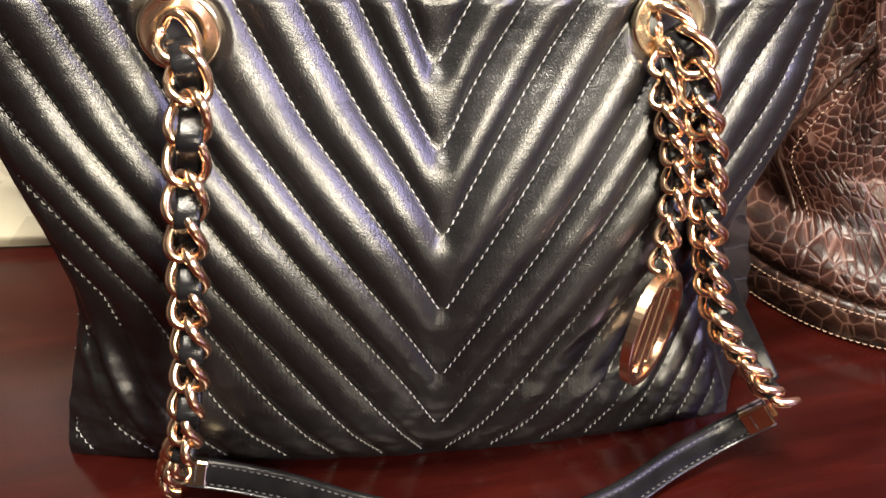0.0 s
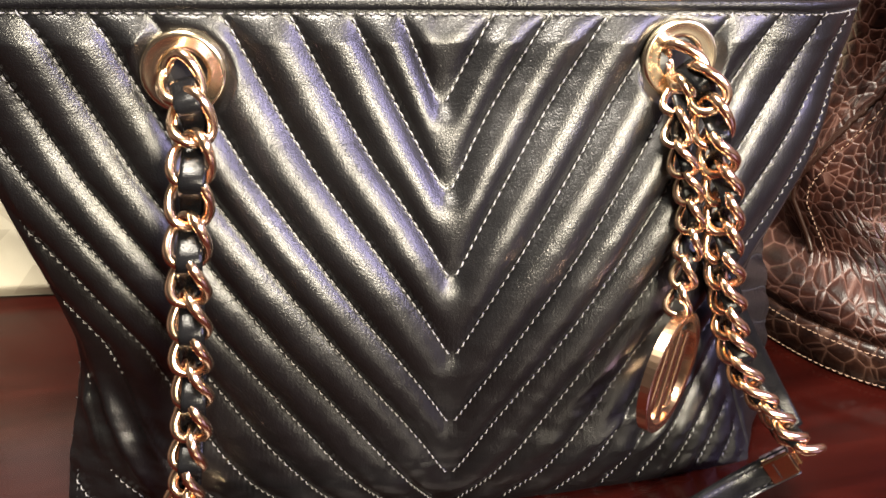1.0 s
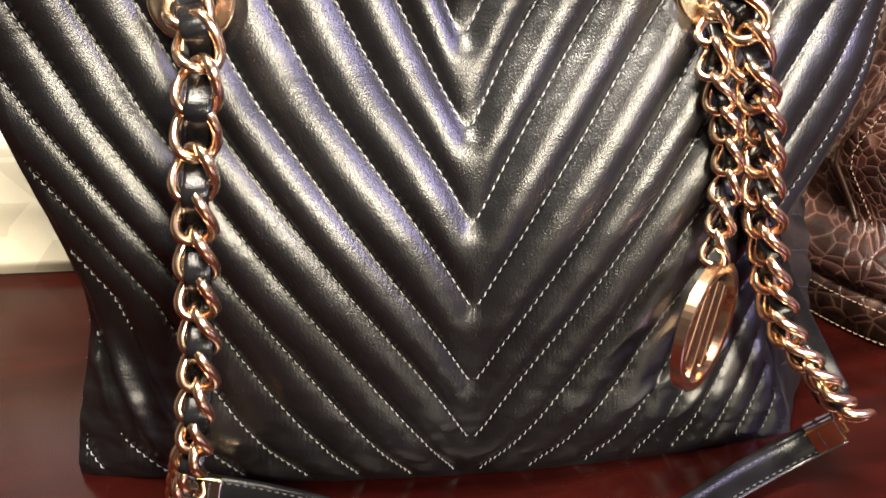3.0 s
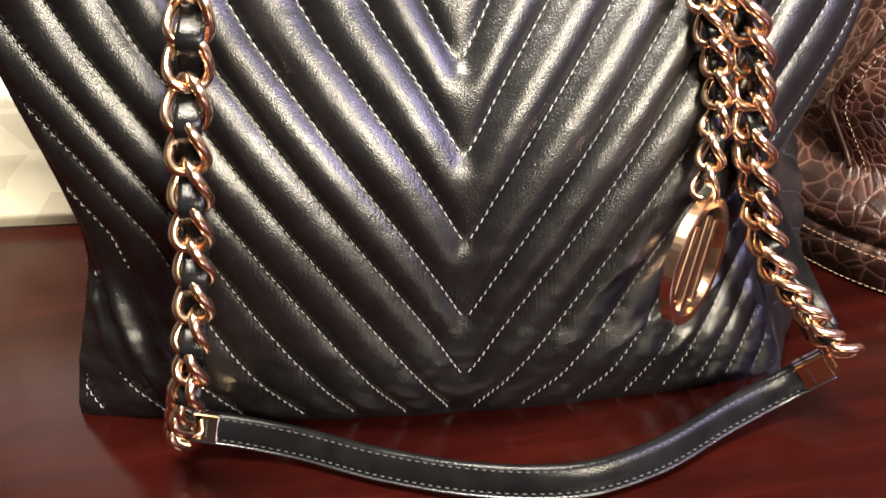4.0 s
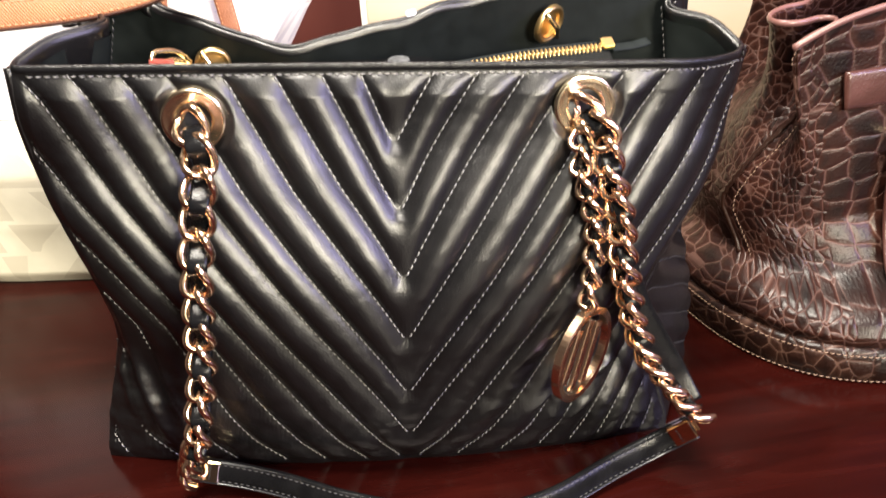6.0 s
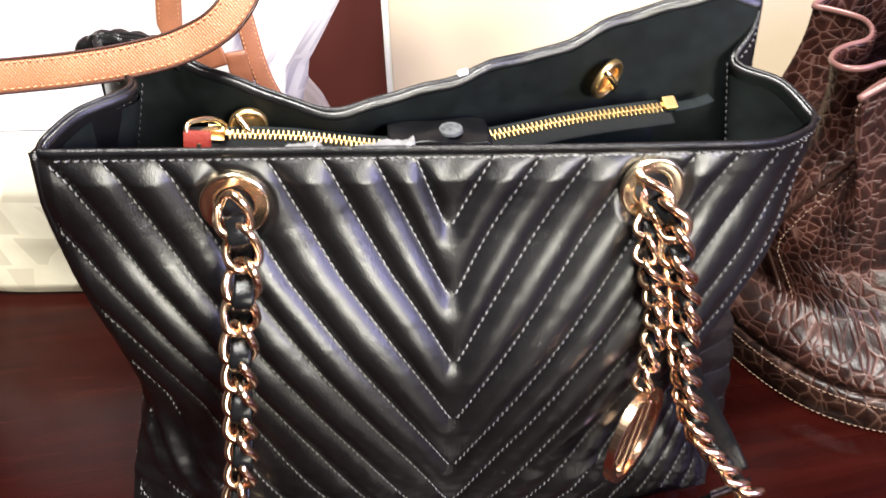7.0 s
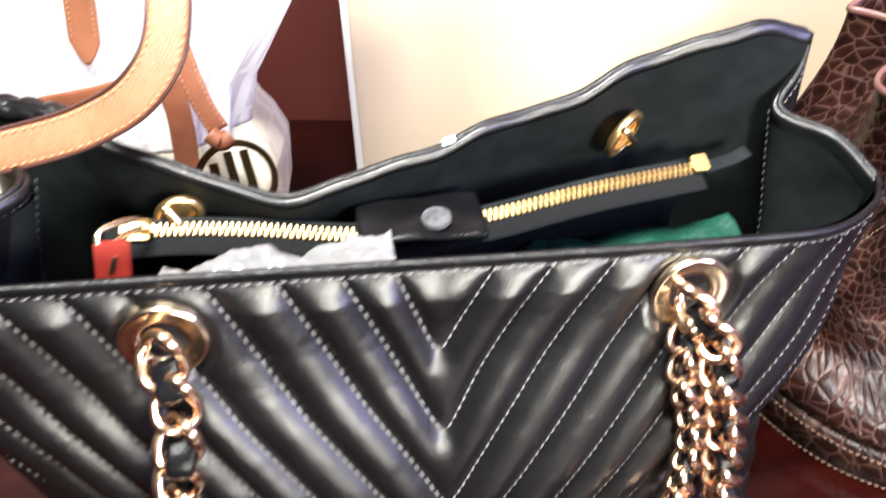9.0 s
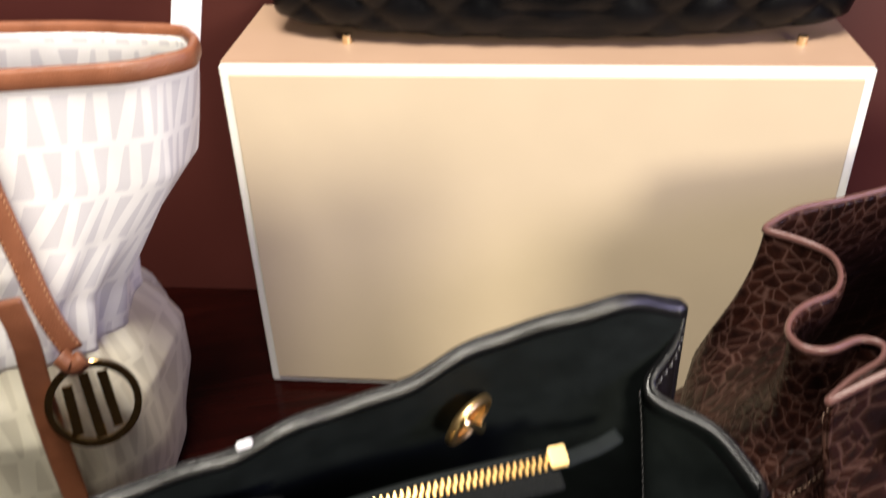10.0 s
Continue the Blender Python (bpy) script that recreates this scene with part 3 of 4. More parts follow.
# turned hem with its binding all round the mouth
loop = np.vstack([FRONT[-1, 4:-4:8], GR[-1, 2:-2:2], BACK[-1, ::-3], GL[-1, -3:2:-2]])
loop = np.vstack([loop, loop[:1]])
d = np.r_[0, np.cumsum(np.linalg.norm(np.diff(loop, axis=0), axis=1))]
tt = np.linspace(0, d[-1], 420)
mouth = np.stack([np.interp(tt, d, loop[:, k]) for k in range(3)], axis=1)[:-1]
for _ in range(2):
    mouth = (np.roll(mouth, 1, 0) + 2 * mouth + np.roll(mouth, -1, 0)) / 4
t_, s_, u_ = frames(np.vstack([mouth[-1:], mouth, mouth[:1]]), (0, 0, 1))
pr = ring(0.0016, 0.0022, 12, 2.6)
rimpts = mouth[:, None] + s_[1:-1, None] * pr[None, :, :1] + np.array([0, 0, 1.0])[None, None] * (pr[None, :, 1:] - 0.001)
sheet("rim_binding", np.concatenate([rimpts, rimpts[:1]]), RIM, tote, "turned black leather rim", wrap=True)
inner_hem = mouth + s_[1:-1] * 0.0012 + np.array([0, 0, -0.0065])
outer_hem = mouth - s_[1:-1] * 0.0012 + np.array([0, 0, -0.0065])
stitches("rim_stitching", [(inner_hem[165:], s_[166:-1]), (outer_hem[190:], -s_[191:-1])], THREAD, tote, length=0.0026, radius=0.0003)


# ---- eyelets ----
def washer(name, at, normal, outer, inner, depth, mat, parent, label=""):
    """A rolled metal ring, round its axis."""
    prof = [(outer, -depth * 0.3), (outer, depth * 0.5), (outer - 0.0005, depth * 0.85), (outer - 0.0014, depth), (outer - 0.0024, depth * 0.93), (inner + 0.0024, depth * 0.80), (inner + 0.0010, depth * 0.88), (inner + 0.0002, depth * 0.6), (inner, -0.002), (inner, -depth)]
    q = Vector(normal).to_track_quat("Z", "Y").to_matrix()
    pts = []
    for ang in np.linspace(0, 2 * math.pi, 49):
        pts.append([tuple(Vector(at) + q @ Vector((r * math.cos(ang), r * math.sin(ang), h))) for r, h in prof])
    return sheet(name, np.array(pts), mat, parent, label, wrap=True)


def disc(name, at, normal, radius, depth, mat, parent, label=""):
    bm = bmesh.new()
    bmesh.ops.create_cone(bm, cap_ends=True, segments=40, radius1=radius, radius2=radius * 0.94, depth=depth)
    m = Matrix.Translation(at) @ Vector(normal).to_track_quat("Z", "Y").to_matrix().to_4x4()
    bmesh.ops.transform(bm, matrix=m, verts=bm.verts)
    return part(name, bm, mat, parent, label, smooth=False)


BRASS = material("zip_brass", (0.86, 0.60, 0.27), 0.34, 1.0)
# near-black disc colour that stands for the shade inside the front eyelets
HOLE = material("hole_shade", (0.004, 0.004, 0.005), 0.9)
for ex, ez in eyelets:
    p, n = on_front(ex, ez, 0.0016)
    hoop = washer("eyelet", p, n, 0.0172, 0.0090, 0.0030, CHAMPAGNE, tote, "polished gold metal eyelet")
    p, n = on_front(ex, ez, 0.0012)
    disc("eyelet_opening", p, n, 0.0093, 0.0012, HOLE, hoop, "flat dark disc for the shade inside the eyelet")
for x, z, n, outer in ((-0.060, 0.260, (0.10, -1.0, -0.15), 0.0105), (0.144, 0.262, (0.55, -0.72, -0.28), 0.0125)):
    y = float(back_rim(x)[0]) - 0.006
    n = Vector(n).normalized()
    hoop = washer("eyelet", (x, y, z - 0.002), n, outer, outer * 0.62, 0.0026, BRASS, tote, "polished gold metal eyelet")
    disc("eyelet_opening", Vector((x, y, z - 0.002)) - n * 0.0006, n, outer * 0.64, 0.0012, BRASS, hoop, "gold chain end filling the eyelet")
    a = Vector((x, y, z - 0.002)) + n * 0.002
    s = n.cross(Vector((0.9, 0, 0.5))).normalized()
    path = [a + s * (outer * 1.05 * f) + n * (0.005 - 0.004 * abs(f)) for f in np.linspace(-1, 1, 9)]
    tube("toggle_bar", [tuple(v) for v in path], 0.0018, GOLD, hoop, "gold toggle bar")


# ---- chains and handle ----
def link_mesh(w, h, wire, twist):
    a = np.linspace(0, 2 * math.pi, 41)[:-1]
    path = np.stack([w * np.cos(a), h * np.sin(a), twist * np.sin(2 * a)], axis=1)
    full = np.vstack([path[-1:], path, path[:1]])
    t, s, u = frames(full, (0, 0, 1))
    prof = ring(wire, wire * 1.05, 8)
    pts = path[:, None] + s[1:-1, None] * prof[None, :, :1] + u[1:-1, None] * prof[None, :, 1:]
    pts = np.concatenate([pts, pts[:1]])
    ob = sheet("chain_link", pts, ROSE, None, wrap=True)
    me = ob.data
    bpy.data.objects.remove(ob)
    return me


def chain(parent, points, pitch, me, turn0=0.0, turn1=0.0, seed=1):
    """Curb links along a line, each lying on the bag and twisted a little."""
    path = smooth_path(points, 400)
    d = np.r_[0, np.cumsum(np.linalg.norm(np.diff(path, axis=0), axis=1))]
    n = int(d[-1] / pitch)
    rnd = random.Random(seed)
    for i in range(n + 1):
        s = i * d[-1] / n
        p = np.array([np.interp(s, d, path[:, k]) for k in range(3)])
        q = np.array([np.interp(min(s + 0.004, d[-1]), d, path[:, k]) - np.interp(max(s - 0.004, 0), d, path[:, k]) for k in range(3)])
        y = Vector(q).normalized()
        z = Vector((0, -1, 0.12))
        z = (z - y * z.dot(y)).normalized()
        x = y.cross(z)
        turn = turn0 + (turn1 - turn0) * i / n + rnd.uniform(-9, 9)
        m = Matrix((x, y, z)).transposed().to_4x4() @ pose(0, 0, 0, 0, turn, rnd.uniform(-5, 5))
        ob = new("chain_link", me)
        ob.parent = parent
        ob.matrix_local = Matrix.Translation(p) @ m
    return path


def woven(parent, path, pitch, half, amp, name="woven_strap", shift=0.0):
    """The narrow leather that runs over and under the links."""
    d = np.r_[0, np.cumsum(np.linalg.norm(np.diff(path, axis=0), axis=1))]
    p = path + np.array([0, -1, 0.1]) * (amp * np.sin(math.pi * (d / pitch + shift)))[:, None] + np.array([0.0010, 0, 0])
    return swept(name, p[::2], ring(half, 0.0011, 12, 3.0), LEATHER_FLAT, parent, "black leather strip woven through the links", up=(0, -1, 0.15))


LINK = link_mesh(0.0077, 0.0104, 0.0023, 0.0036)
LINK_SMALL = link_mesh(0.0058, 0.0080, 0.0018, 0.0030)
strap = thing("chain_handle", "rose gold curb chain handle woven with black leather", "handle")
LEFT = [(-0.067, 0.098, 0.249), (-0.064, 0.086, 0.234), (-0.068, 0.078, 0.212), (-0.073, 0.071, 0.185), (-0.077, 0.067, 0.155), (-0.081, 0.065, 0.126), (-0.087, 0.062, 0.096), (-0.094, 0.064, 0.068), (-0.104, 0.078, 0.044), (-0.110, 0.088, 0.026)]
RIGHT = [(0.140, 0.092, 0.238), (0.147, 0.080, 0.228), (0.149, 0.076, 0.212), (0.156, 0.074, 0.184), (0.159, 0.073, 0.154), (0.164, 0.072, 0.126), (0.170, 0.070, 0.102), (0.176, 0.066, 0.085), (0.186, 0.061, 0.072), (0.197, 0.058, 0.056), (0.207, 0.058, 0.047)]
pl = chain(strap, LEFT, 0.0160, LINK, 8, 66, 3)
pr_ = chain(strap, RIGHT, 0.0142, LINK, 48, 82, 4)
woven(strap, pl, 0.0160, 0.0052, 0.0062)
woven(strap, pr_, 0.0142, 0.0048, 0.0054)
tail = smooth_path([(0.163, 0.087, 0.146), (0.174, 0.087, 0.113), (0.188, 0.085, 0.084), (0.200, 0.080, 0.060), (0.207, 0.071, 0.044)], 60)
tail_ob = swept("strap_tail", tail, ring(0.0085, 0.0016, 16, 3.2), LEATHER_FLAT, strap, "black leather strip bowed out beside the chain", up=(-0.15, -1, 0.3))
tail_t, tail_s, tail_u = frames(tail, (-0.15, -1, 0.3))
stitches("tail_stitching", [(tail + tail_s * 0.0070 + tail_u * 0.0016, tail_u)], THREAD_DARK, tail_ob, length=0.0026)

GRIP = [(-0.107, 0.102, 0.019), (-0.080, 0.096, 0.014), (-0.056, 0.087, 0.011), (-0.014, 0.063, 0.0095), (0.025, 0.045, 0.0095), (0.052, 0.037, 0.0095), (0.078, 0.034, 0.0095), (0.107, 0.039, 0.010), (0.157, 0.059, 0.013), (0.188, 0.066, 0.020), (0.207, 0.063, 0.032)]
gp = smooth_path(GRIP, 90)
tilt = Vector((0, -0.93, 0.36))
grip = swept("grip", gp, ring(0.0076, 0.0034, 20, 2.6), LEATHER_FLAT, strap, "padded black leather grip", up=tuple(tilt))
gt, gs, gu = frames(gp, tuple(tilt))
stitches("grip_stitching", [(gp + gs * 0.0052 + gu * 0.0029, gu), (gp - gs * 0.0052 + gu * 0.0029, gu)], THREAD_DARK, grip, length=0.0028)
swept("grip_edge", gp + gs * 0.0074 + gu * 0.0008, ring(0.0010, 0.0028, 10), EDGE, grip, "glossy black painted edge", up=tuple(tilt))


MIRROR_GOLD = material("mirror_gold", (1.0, 0.80, 0.52), 0.07, 1.0)


def end_cap(at, along):
    x = Vector(along).normalized()
    z = (tilt - x * tilt.dot(x)).normalized()
    m = Matrix((x, z.cross(x), z)).transposed().to_4x4()
    for name, size, off, label in (("end_cap", (0.0165, 0.0148, 0.0085), (0, 0, 0), "polished gold box-shaped strap end"), ("cap_bar", (0.0030, 0.0100, 0.0030), (-0.0098, 0, 0.001), "gold bar of the strap end")):
        bm = bmesh.new()
        bmesh.ops.create_cube(bm, size=1)
        bmesh.ops.scale(bm, vec=size, verts=bm.verts)
        bmesh.ops.bevel(bm, geom=bm.edges[:], offset=0.0013, segments=3, affect="EDGES")
        bmesh.ops.transform(bm, matrix=Matrix.Translation(at) @ m @ Matrix.Translation(off), verts=bm.verts)
        cap = part(name, bm, MIRROR_GOLD, strap, label, smooth=False)
    for k in range(5):
        bm = bmesh.new()
        bmesh.ops.create_cube(bm, size=1)
        bmesh.ops.scale(bm, vec=(0.0009, 0.0012, 0.0004), verts=bm.verts)
        bmesh.ops.transform(bm, matrix=Matrix.Translation(at) @ m @ Matrix.Translation((0.002, 0.004 - 0.002 * k, 0.0044)), verts=bm.verts)
        part("mark", bm, EDGE, cap, "plain engraved bar", smooth=False)


end_cap(gp[2], gp[3] - gp[0])
end_cap(gp[-3], gp[-4] - gp[-1])

# ---- the charm on its own short chain ----
charm = thing("bag_charm", "round rose gold ring charm hanging on a short chain", "charm")
CH = [(0.137, 0.088, 0.226), (0.136, 0.080, 0.207), (0.141, 0.077, 0.187), (0.143, 0.075, 0.165), (0.141, 0.073, 0.148), (0.139, 0.071, 0.134)]
pc = chain(charm, CH, 0.0120, LINK_SMALL, 62, 84, 7)
woven(charm, pc, 0.0120, 0.0034, 0.0026)


def ring_charm(parent, at, normal, up, radius, mat, bars, width=0.0036, depth=0.0046):
    """A flat-sided ring with plain slanting bars across its middle."""
    z = Vector(normal).normalized()
    y = Vector(up)
    y = (y - z * y.dot(z)).normalized()
    m = Matrix.Translation(at) @ Matrix((y.cross(z), y, z)).transposed().to_4x4()
    prof = [(radius, -depth / 2), (radius, depth / 2), (radius - 0.0006, depth / 2 + 0.0004), (radius - width, depth / 2 + 0.0003), (radius - width, -depth / 2)]
    pts = np.array([[tuple(m @ Vector((r * math.cos(a), r * math.sin(a), h))) for r, h in prof] for a in np.linspace(0, 2 * math.pi, 65)])
    rim = sheet("ring", pts, mat, parent, wrap=True)
    rim.data.polygons.foreach_set("use_smooth", [False] * len(rim.data.polygons))
    for (x0, y0, x1, y1) in bars:
        bm = bmesh.new()
        bmesh.ops.create_cube(bm, size=1)
        length = math.hypot(x1 - x0, y1 - y0)
        bmesh.ops.scale(bm, vec=(length, width * 1.35, depth * 0.55), verts=bm.verts)
        bmesh.ops.bevel(bm, geom=bm.edges[:], offset=0.0004, segments=1, affect="EDGES")
        bmesh.ops.transform(bm, matrix=m @ pose((x0 + x1) / 2, (y0 + y1) / 2, 0, 0, 0, math.degrees(math.atan2(y1 - y0, x1 - x0))), verts=bm.verts)
        part("bar", bm, mat, rim, smooth=False)


R = 0.0265
SLANTS = [(-0.62, -0.50, -0.30, 0.62), (-0.22, -0.78, 0.12, 0.72), (0.20, -0.72, 0.48, 0.58)]
ring_charm(charm, (0.134, 0.064, 0.099), (0.68, -0.72, -0.05), (0.2, 0.10, 1), 0.0300, ROSE, [tuple(0.029 * v for v in b) for b in SLANTS], width=0.0046)
tube("jump_ring", [tuple(v) for v in smooth_path([(0.138, 0.070, 0.136), (0.142, 0.068, 0.131), (0.140, 0.066, 0.126)], 12)], 0.0016, ROSE, charm)

# ---- inside the tote: zip, tab, tissue, film ----
ZIP = smooth_path([(-0.0911, 0.1670, 0.2587), (-0.0691, 0.1680, 0.2567), (-0.0296, 0.1630, 0.2535), (0.0121, 0.1580, 0.2469), (0.040, 0.156, 0.2455), (0.0712, 0.158, 0.2463), (0.120, 0.164, 0.2482), (0.1765, 0.170, 0.2475)], 160)
zt, zs, zu = frames(ZIP, (0, -0.45, 0.9))
swept("zip_tape", ZIP - zu * 0.0012 + zs * 0.003, ring(0.0086, 0.0008, 12, 4.0), TAPE, tote, "black woven zip tape", up=(0, -0.45, 0.9))
pocket = np.stack([ZIP[::4] - zs[::4] * 0.0060 - np.array([0, -0.02, 0.12]) * f for f in np.linspace(0, 1, 10)])
sheet("pocket_wall", pocket, LINING, tote, "black lining of the zipped pocket", thick=0.002)
tooth = bmesh.new()
bmesh.ops.create_cube(tooth, size=1)
bmesh.ops.scale(tooth, vec=(0.0013, 0.0036, 0.0024), verts=tooth.verts)
bmesh.ops.bevel(tooth, geom=tooth.edges[:], offset=0.0004, segments=1, affect="EDGES")
tooth_me = bpy.data.meshes.new("zip_tooth")
tooth.to_mesh(tooth_me)
tooth.free()
tooth_me.materials.append(BRASS)
zd = np.r_[0, np.cumsum(np.linalg.norm(np.diff(ZIP, axis=0), axis=1))]
for k, a in enumerate(np.arange(0.020, zd[-1] - 0.003, 0.00135)):
    at = np.array([np.interp(a, zd, ZIP[:, c]) for c in range(3)])
    if 0.013 < at[0] < 0.070:
        continue
    g = [np.array([np.interp(a, zd, arr[:, c]) for c in range(3)]) for arr in (zt, zs, zu)]
    m = Matrix((Vector(g[0]).normalized(), -Vector(g[1]).normalized(), Vector(g[2]).normalized())).transposed().to_4x4()
    ob = new("zip_tooth", tooth_me)
    ob.parent = tote
    ob.matrix_local = Matrix.Translation(at + g[1] * (0.0014 if k % 2 else -0.0014)) @ m
block("zip_end", (0.0075, 0.0085, 0.0030), BRASS, tote, "gold zip end stop", at=tuple(ZIP[-1] + np.array([0.000, 0.0, 0.0022])), turn=(26, 0, 3), bevel=0.0006)
flat_end = smooth_path([ZIP[-1] + np.array([0.002, 0, -0.001]), (0.186, 0.173, 0.2455), (0.196, 0.176, 0.2450), (0.206, 0.180, 0.2455)], 20)
swept("zip_anchor", flat_end, ring(0.0034, 0.0011, 12, 3.0), LINING, tote, "black tab that holds the zip end", up=(0, -0.45, 0.9))
block("zip_slider", (0.015, 0.0095, 0.0066), BRASS, tote, "gold zip slider", at=(-0.0764, 0.1670, 0.2596), turn=(30, 12, 2), bevel=0.0033)
tube("slider_loop", [tuple(v) for v in smooth_path([(-0.0709, 0.1650, 0.2636), (-0.0744, 0.1580, 0.2711), (-0.0819, 0.1510, 0.2751), (-0.0869, 0.1460, 0.2751), (-0.0874, 0.1430, 0.2716), (-0.0829, 0.1440, 0.2711), (-0.0779, 0.1510, 0.2696), (-0.0729, 0.1590, 0.2661)], 40)], 0.0014, GOLD, tote, "gold loop of the zip pull", up=(1, 0, 0))
pull = block("zip_pull", (0.0135, 0.0030, 0.0190), RED_TAB, tote, "red leather zip pull tab", at=(-0.0837, 0.1415, 0.2636), turn=(-14, 10, 4), bevel=0.0008)
block("pull_mark", (0.0018, 0.0006, 0.0070), GOLD, pull, "plain gold stroke on the pull", at=(-0.0835, 0.1398, 0.2641), turn=(-14, 26, 4))
tu, tv = np.meshgrid(np.linspace(0, 1, 24), np.linspace(0, 1, 18))
tab = np.stack([0.0145 + 0.0545 * tu - 0.002 * tv, 0.172 - 0.034 * tv, 0.2520 + 0.0025 * tv * (1 - tu) - 0.002 * tu + 0.0042 * np.sin(math.pi * tv * 0.8) + 0.0016 * np.sin(math.pi * tu) - 0.010 * np.clip(tv - 0.75, 0, 1) ** 1.5 + 0.0008 * np.sin(tu * 9 + tv * 5)], axis=2)
flap = sheet("closure_tab", tab, LEATHER_FLAT, tote, "black leather closure tab over the zip", thick=-0.0025)
disc("snap", (0.0465, 0.1475, 0.2579), (0, -0.08, 1.0), 0.0066, 0.0016, STEEL, flap, "scuffed grey magnetic snap")


def crumpled(name, x0, x1, y0, y1, z, amp, mat, label, category, seed, dip=0.0):
    xs, ys = np.meshgrid(np.linspace(x0, x1, 60), np.linspace(y0, y1, 36))
    zs = np.array([[z + amp * noise.turbulence(Vector((x * 24 + seed, y * 24, seed)), 4, True) for x, y in zip(a, b)] for a, b in zip(xs, ys)])
    zs -= dip * (np.abs(xs - (x0 + x1) / 2) / (x1 - x0) * 2) ** 2
    return tagged(sheet(name, np.stack([xs, ys, zs], axis=2), mat, thick=0.0008), label, category)


crumpled("tissue", 0.062, 0.195, 0.112, 0.168, 0.214, 0.008, GREEN, "crumpled dark green tissue stuffing inside the tote", "tissue", 3.0)
crumpled("plastic_film", -0.066, 0.026, 0.113, 0.142, 0.250, 0.016, FILM, "crumpled clear plastic film tucked inside the tote", "plastic film", 8.0)

# ---- the gift box and the quilted clutch ----
BX = Vector((0.040, 0.528))
DX = Vector((0.428, -0.117)).normalized()
BOX_W, BOX_H, BOX_D = 0.440, 0.289, 0.125
BOX_YAW = math.degrees(math.atan2(DX.y, DX.x))


def box_at(x, y, z):
    return (BX.x + DX.x * x - DX.y * y, BX.y + DX.y * x + DX.x * y, z)


box = thing("gift_box", "large buff paper gift box with white edges standing on its side", "box")
block("carton", (BOX_W - 0.002, BOX_D, BOX_H - 0.001), BOX_EDGE, box, "white paper carton", at=box_at(BOX_W / 2, BOX_D / 2 + 0.001, BOX_H / 2), turn=(0, 0, BOX_YAW), bevel=0.0015)
block("front_face", (BOX_W - 0.016, 0.002, BOX_H - 0.014), BOX_FACE, box, "plain buff paper face", at=box_at(BOX_W / 2, 0.0, BOX_H / 2), turn=(0, 0, BOX_YAW), bevel=0.0006)
block("top_face", (BOX_W - 0.004, BOX_D - 0.004, 0.002), BOX_TOP, box, "plain peach paper side with clutch shade in its colour", at=box_at(BOX_W / 2, BOX_D / 2 + 0.002, BOX_H + 0.0003), turn=(0, 0, BOX_YAW), bevel=0.0006)

clutch = thing("quilted_clutch", "black diamond-quilted leather clutch bag lying on the gift box", "handbag")
uu, vv = np.meshgrid(np.linspace(0, 2 * math.pi, 240, endpoint=False), np.linspace(0, 1, 60))
CW, CD, CHT = 0.205, 0.050, 0.13
prof_r = 0.62 + 0.38 * np.clip(vv / 0.28, 0, 1) ** 0.45
prof_r = prof_r * (1 - 0.25 * np.clip((vv - 0.6) / 0.4, 0, 1) ** 2)
cx = CW * np.sign(np.cos(uu)) * np.abs(np.cos(uu)) ** 0.7 * (0.96 + 0.04 * prof_r)
cy = CD * np.sign(np.sin(uu)) * np.abs(np.sin(uu)) ** 0.7 * prof_r
cz = CHT * vv + 0.006
dia = np.abs(np.sin((cx * 0.9 + cz * 1.0) * math.pi / 0.045)) * np.abs(np.sin((cx * 0.9 - cz * 1.0) * math.pi / 0.045))
cy = cy + np.sign(np.sin(uu)) * 0.006 * dia**0.5
cpts = np.stack([cx, cy, cz + 0.010 * (cx / CW) ** 2], axis=2)
cm = np.array([box_at(BOX_W / 2 + p[0] + 0.012, 0.072 + p[1], BOX_H + p[2]) for p in cpts.reshape(-1, 3)]).reshape(cpts.shape)
sheet("body", cm, CREASE, clutch, "black leather quilted in diamonds", wrap=True, cap=True)
for x in (0.085, 0.40):
    p = box_at(x, 0.040, BOX_H + 0.0045)
    disc("foot", p, (0, 0, 1), 0.0036, 0.006, GOLD, clutch, "gold foot stud")
cord = smooth_path([box_at(0.40, 0.05, BOX_H + 0.07), box_at(0.455, 0.03, BOX_H + 0.05), box_at(0.470, 0.012, BOX_H + 0.0), box_at(0.472, -0.004, BOX_H - 0.06), box_at(0.476, 0.0, BOX_H - 0.14)], 40)
tube("shoulder_strap", cord, 0.0035, LEATHER_FLAT, clutch, "thin black shoulder strap hanging beside the box", up=(1, 0.3, 0))


# ---- the brown crocodile bag ----
def oval(cx_, cy_, a, b, n, power=3.2, turn=0.0):
    ang = np.linspace(0, 2 * math.pi, n, endpoint=False) + math.pi / 2
    c, s = np.cos(ang), np.sin(ang)
    x = a * np.sign(c) * np.abs(c) ** (2 / power)
    y = b * np.sign(s) * np.abs(s) ** (2 / power)
    r = radians(turn)
    return np.stack([cx_ + x * math.cos(r) - y * math.sin(r), cy_ + x * math.sin(r) + y * math.cos(r)], axis=1)


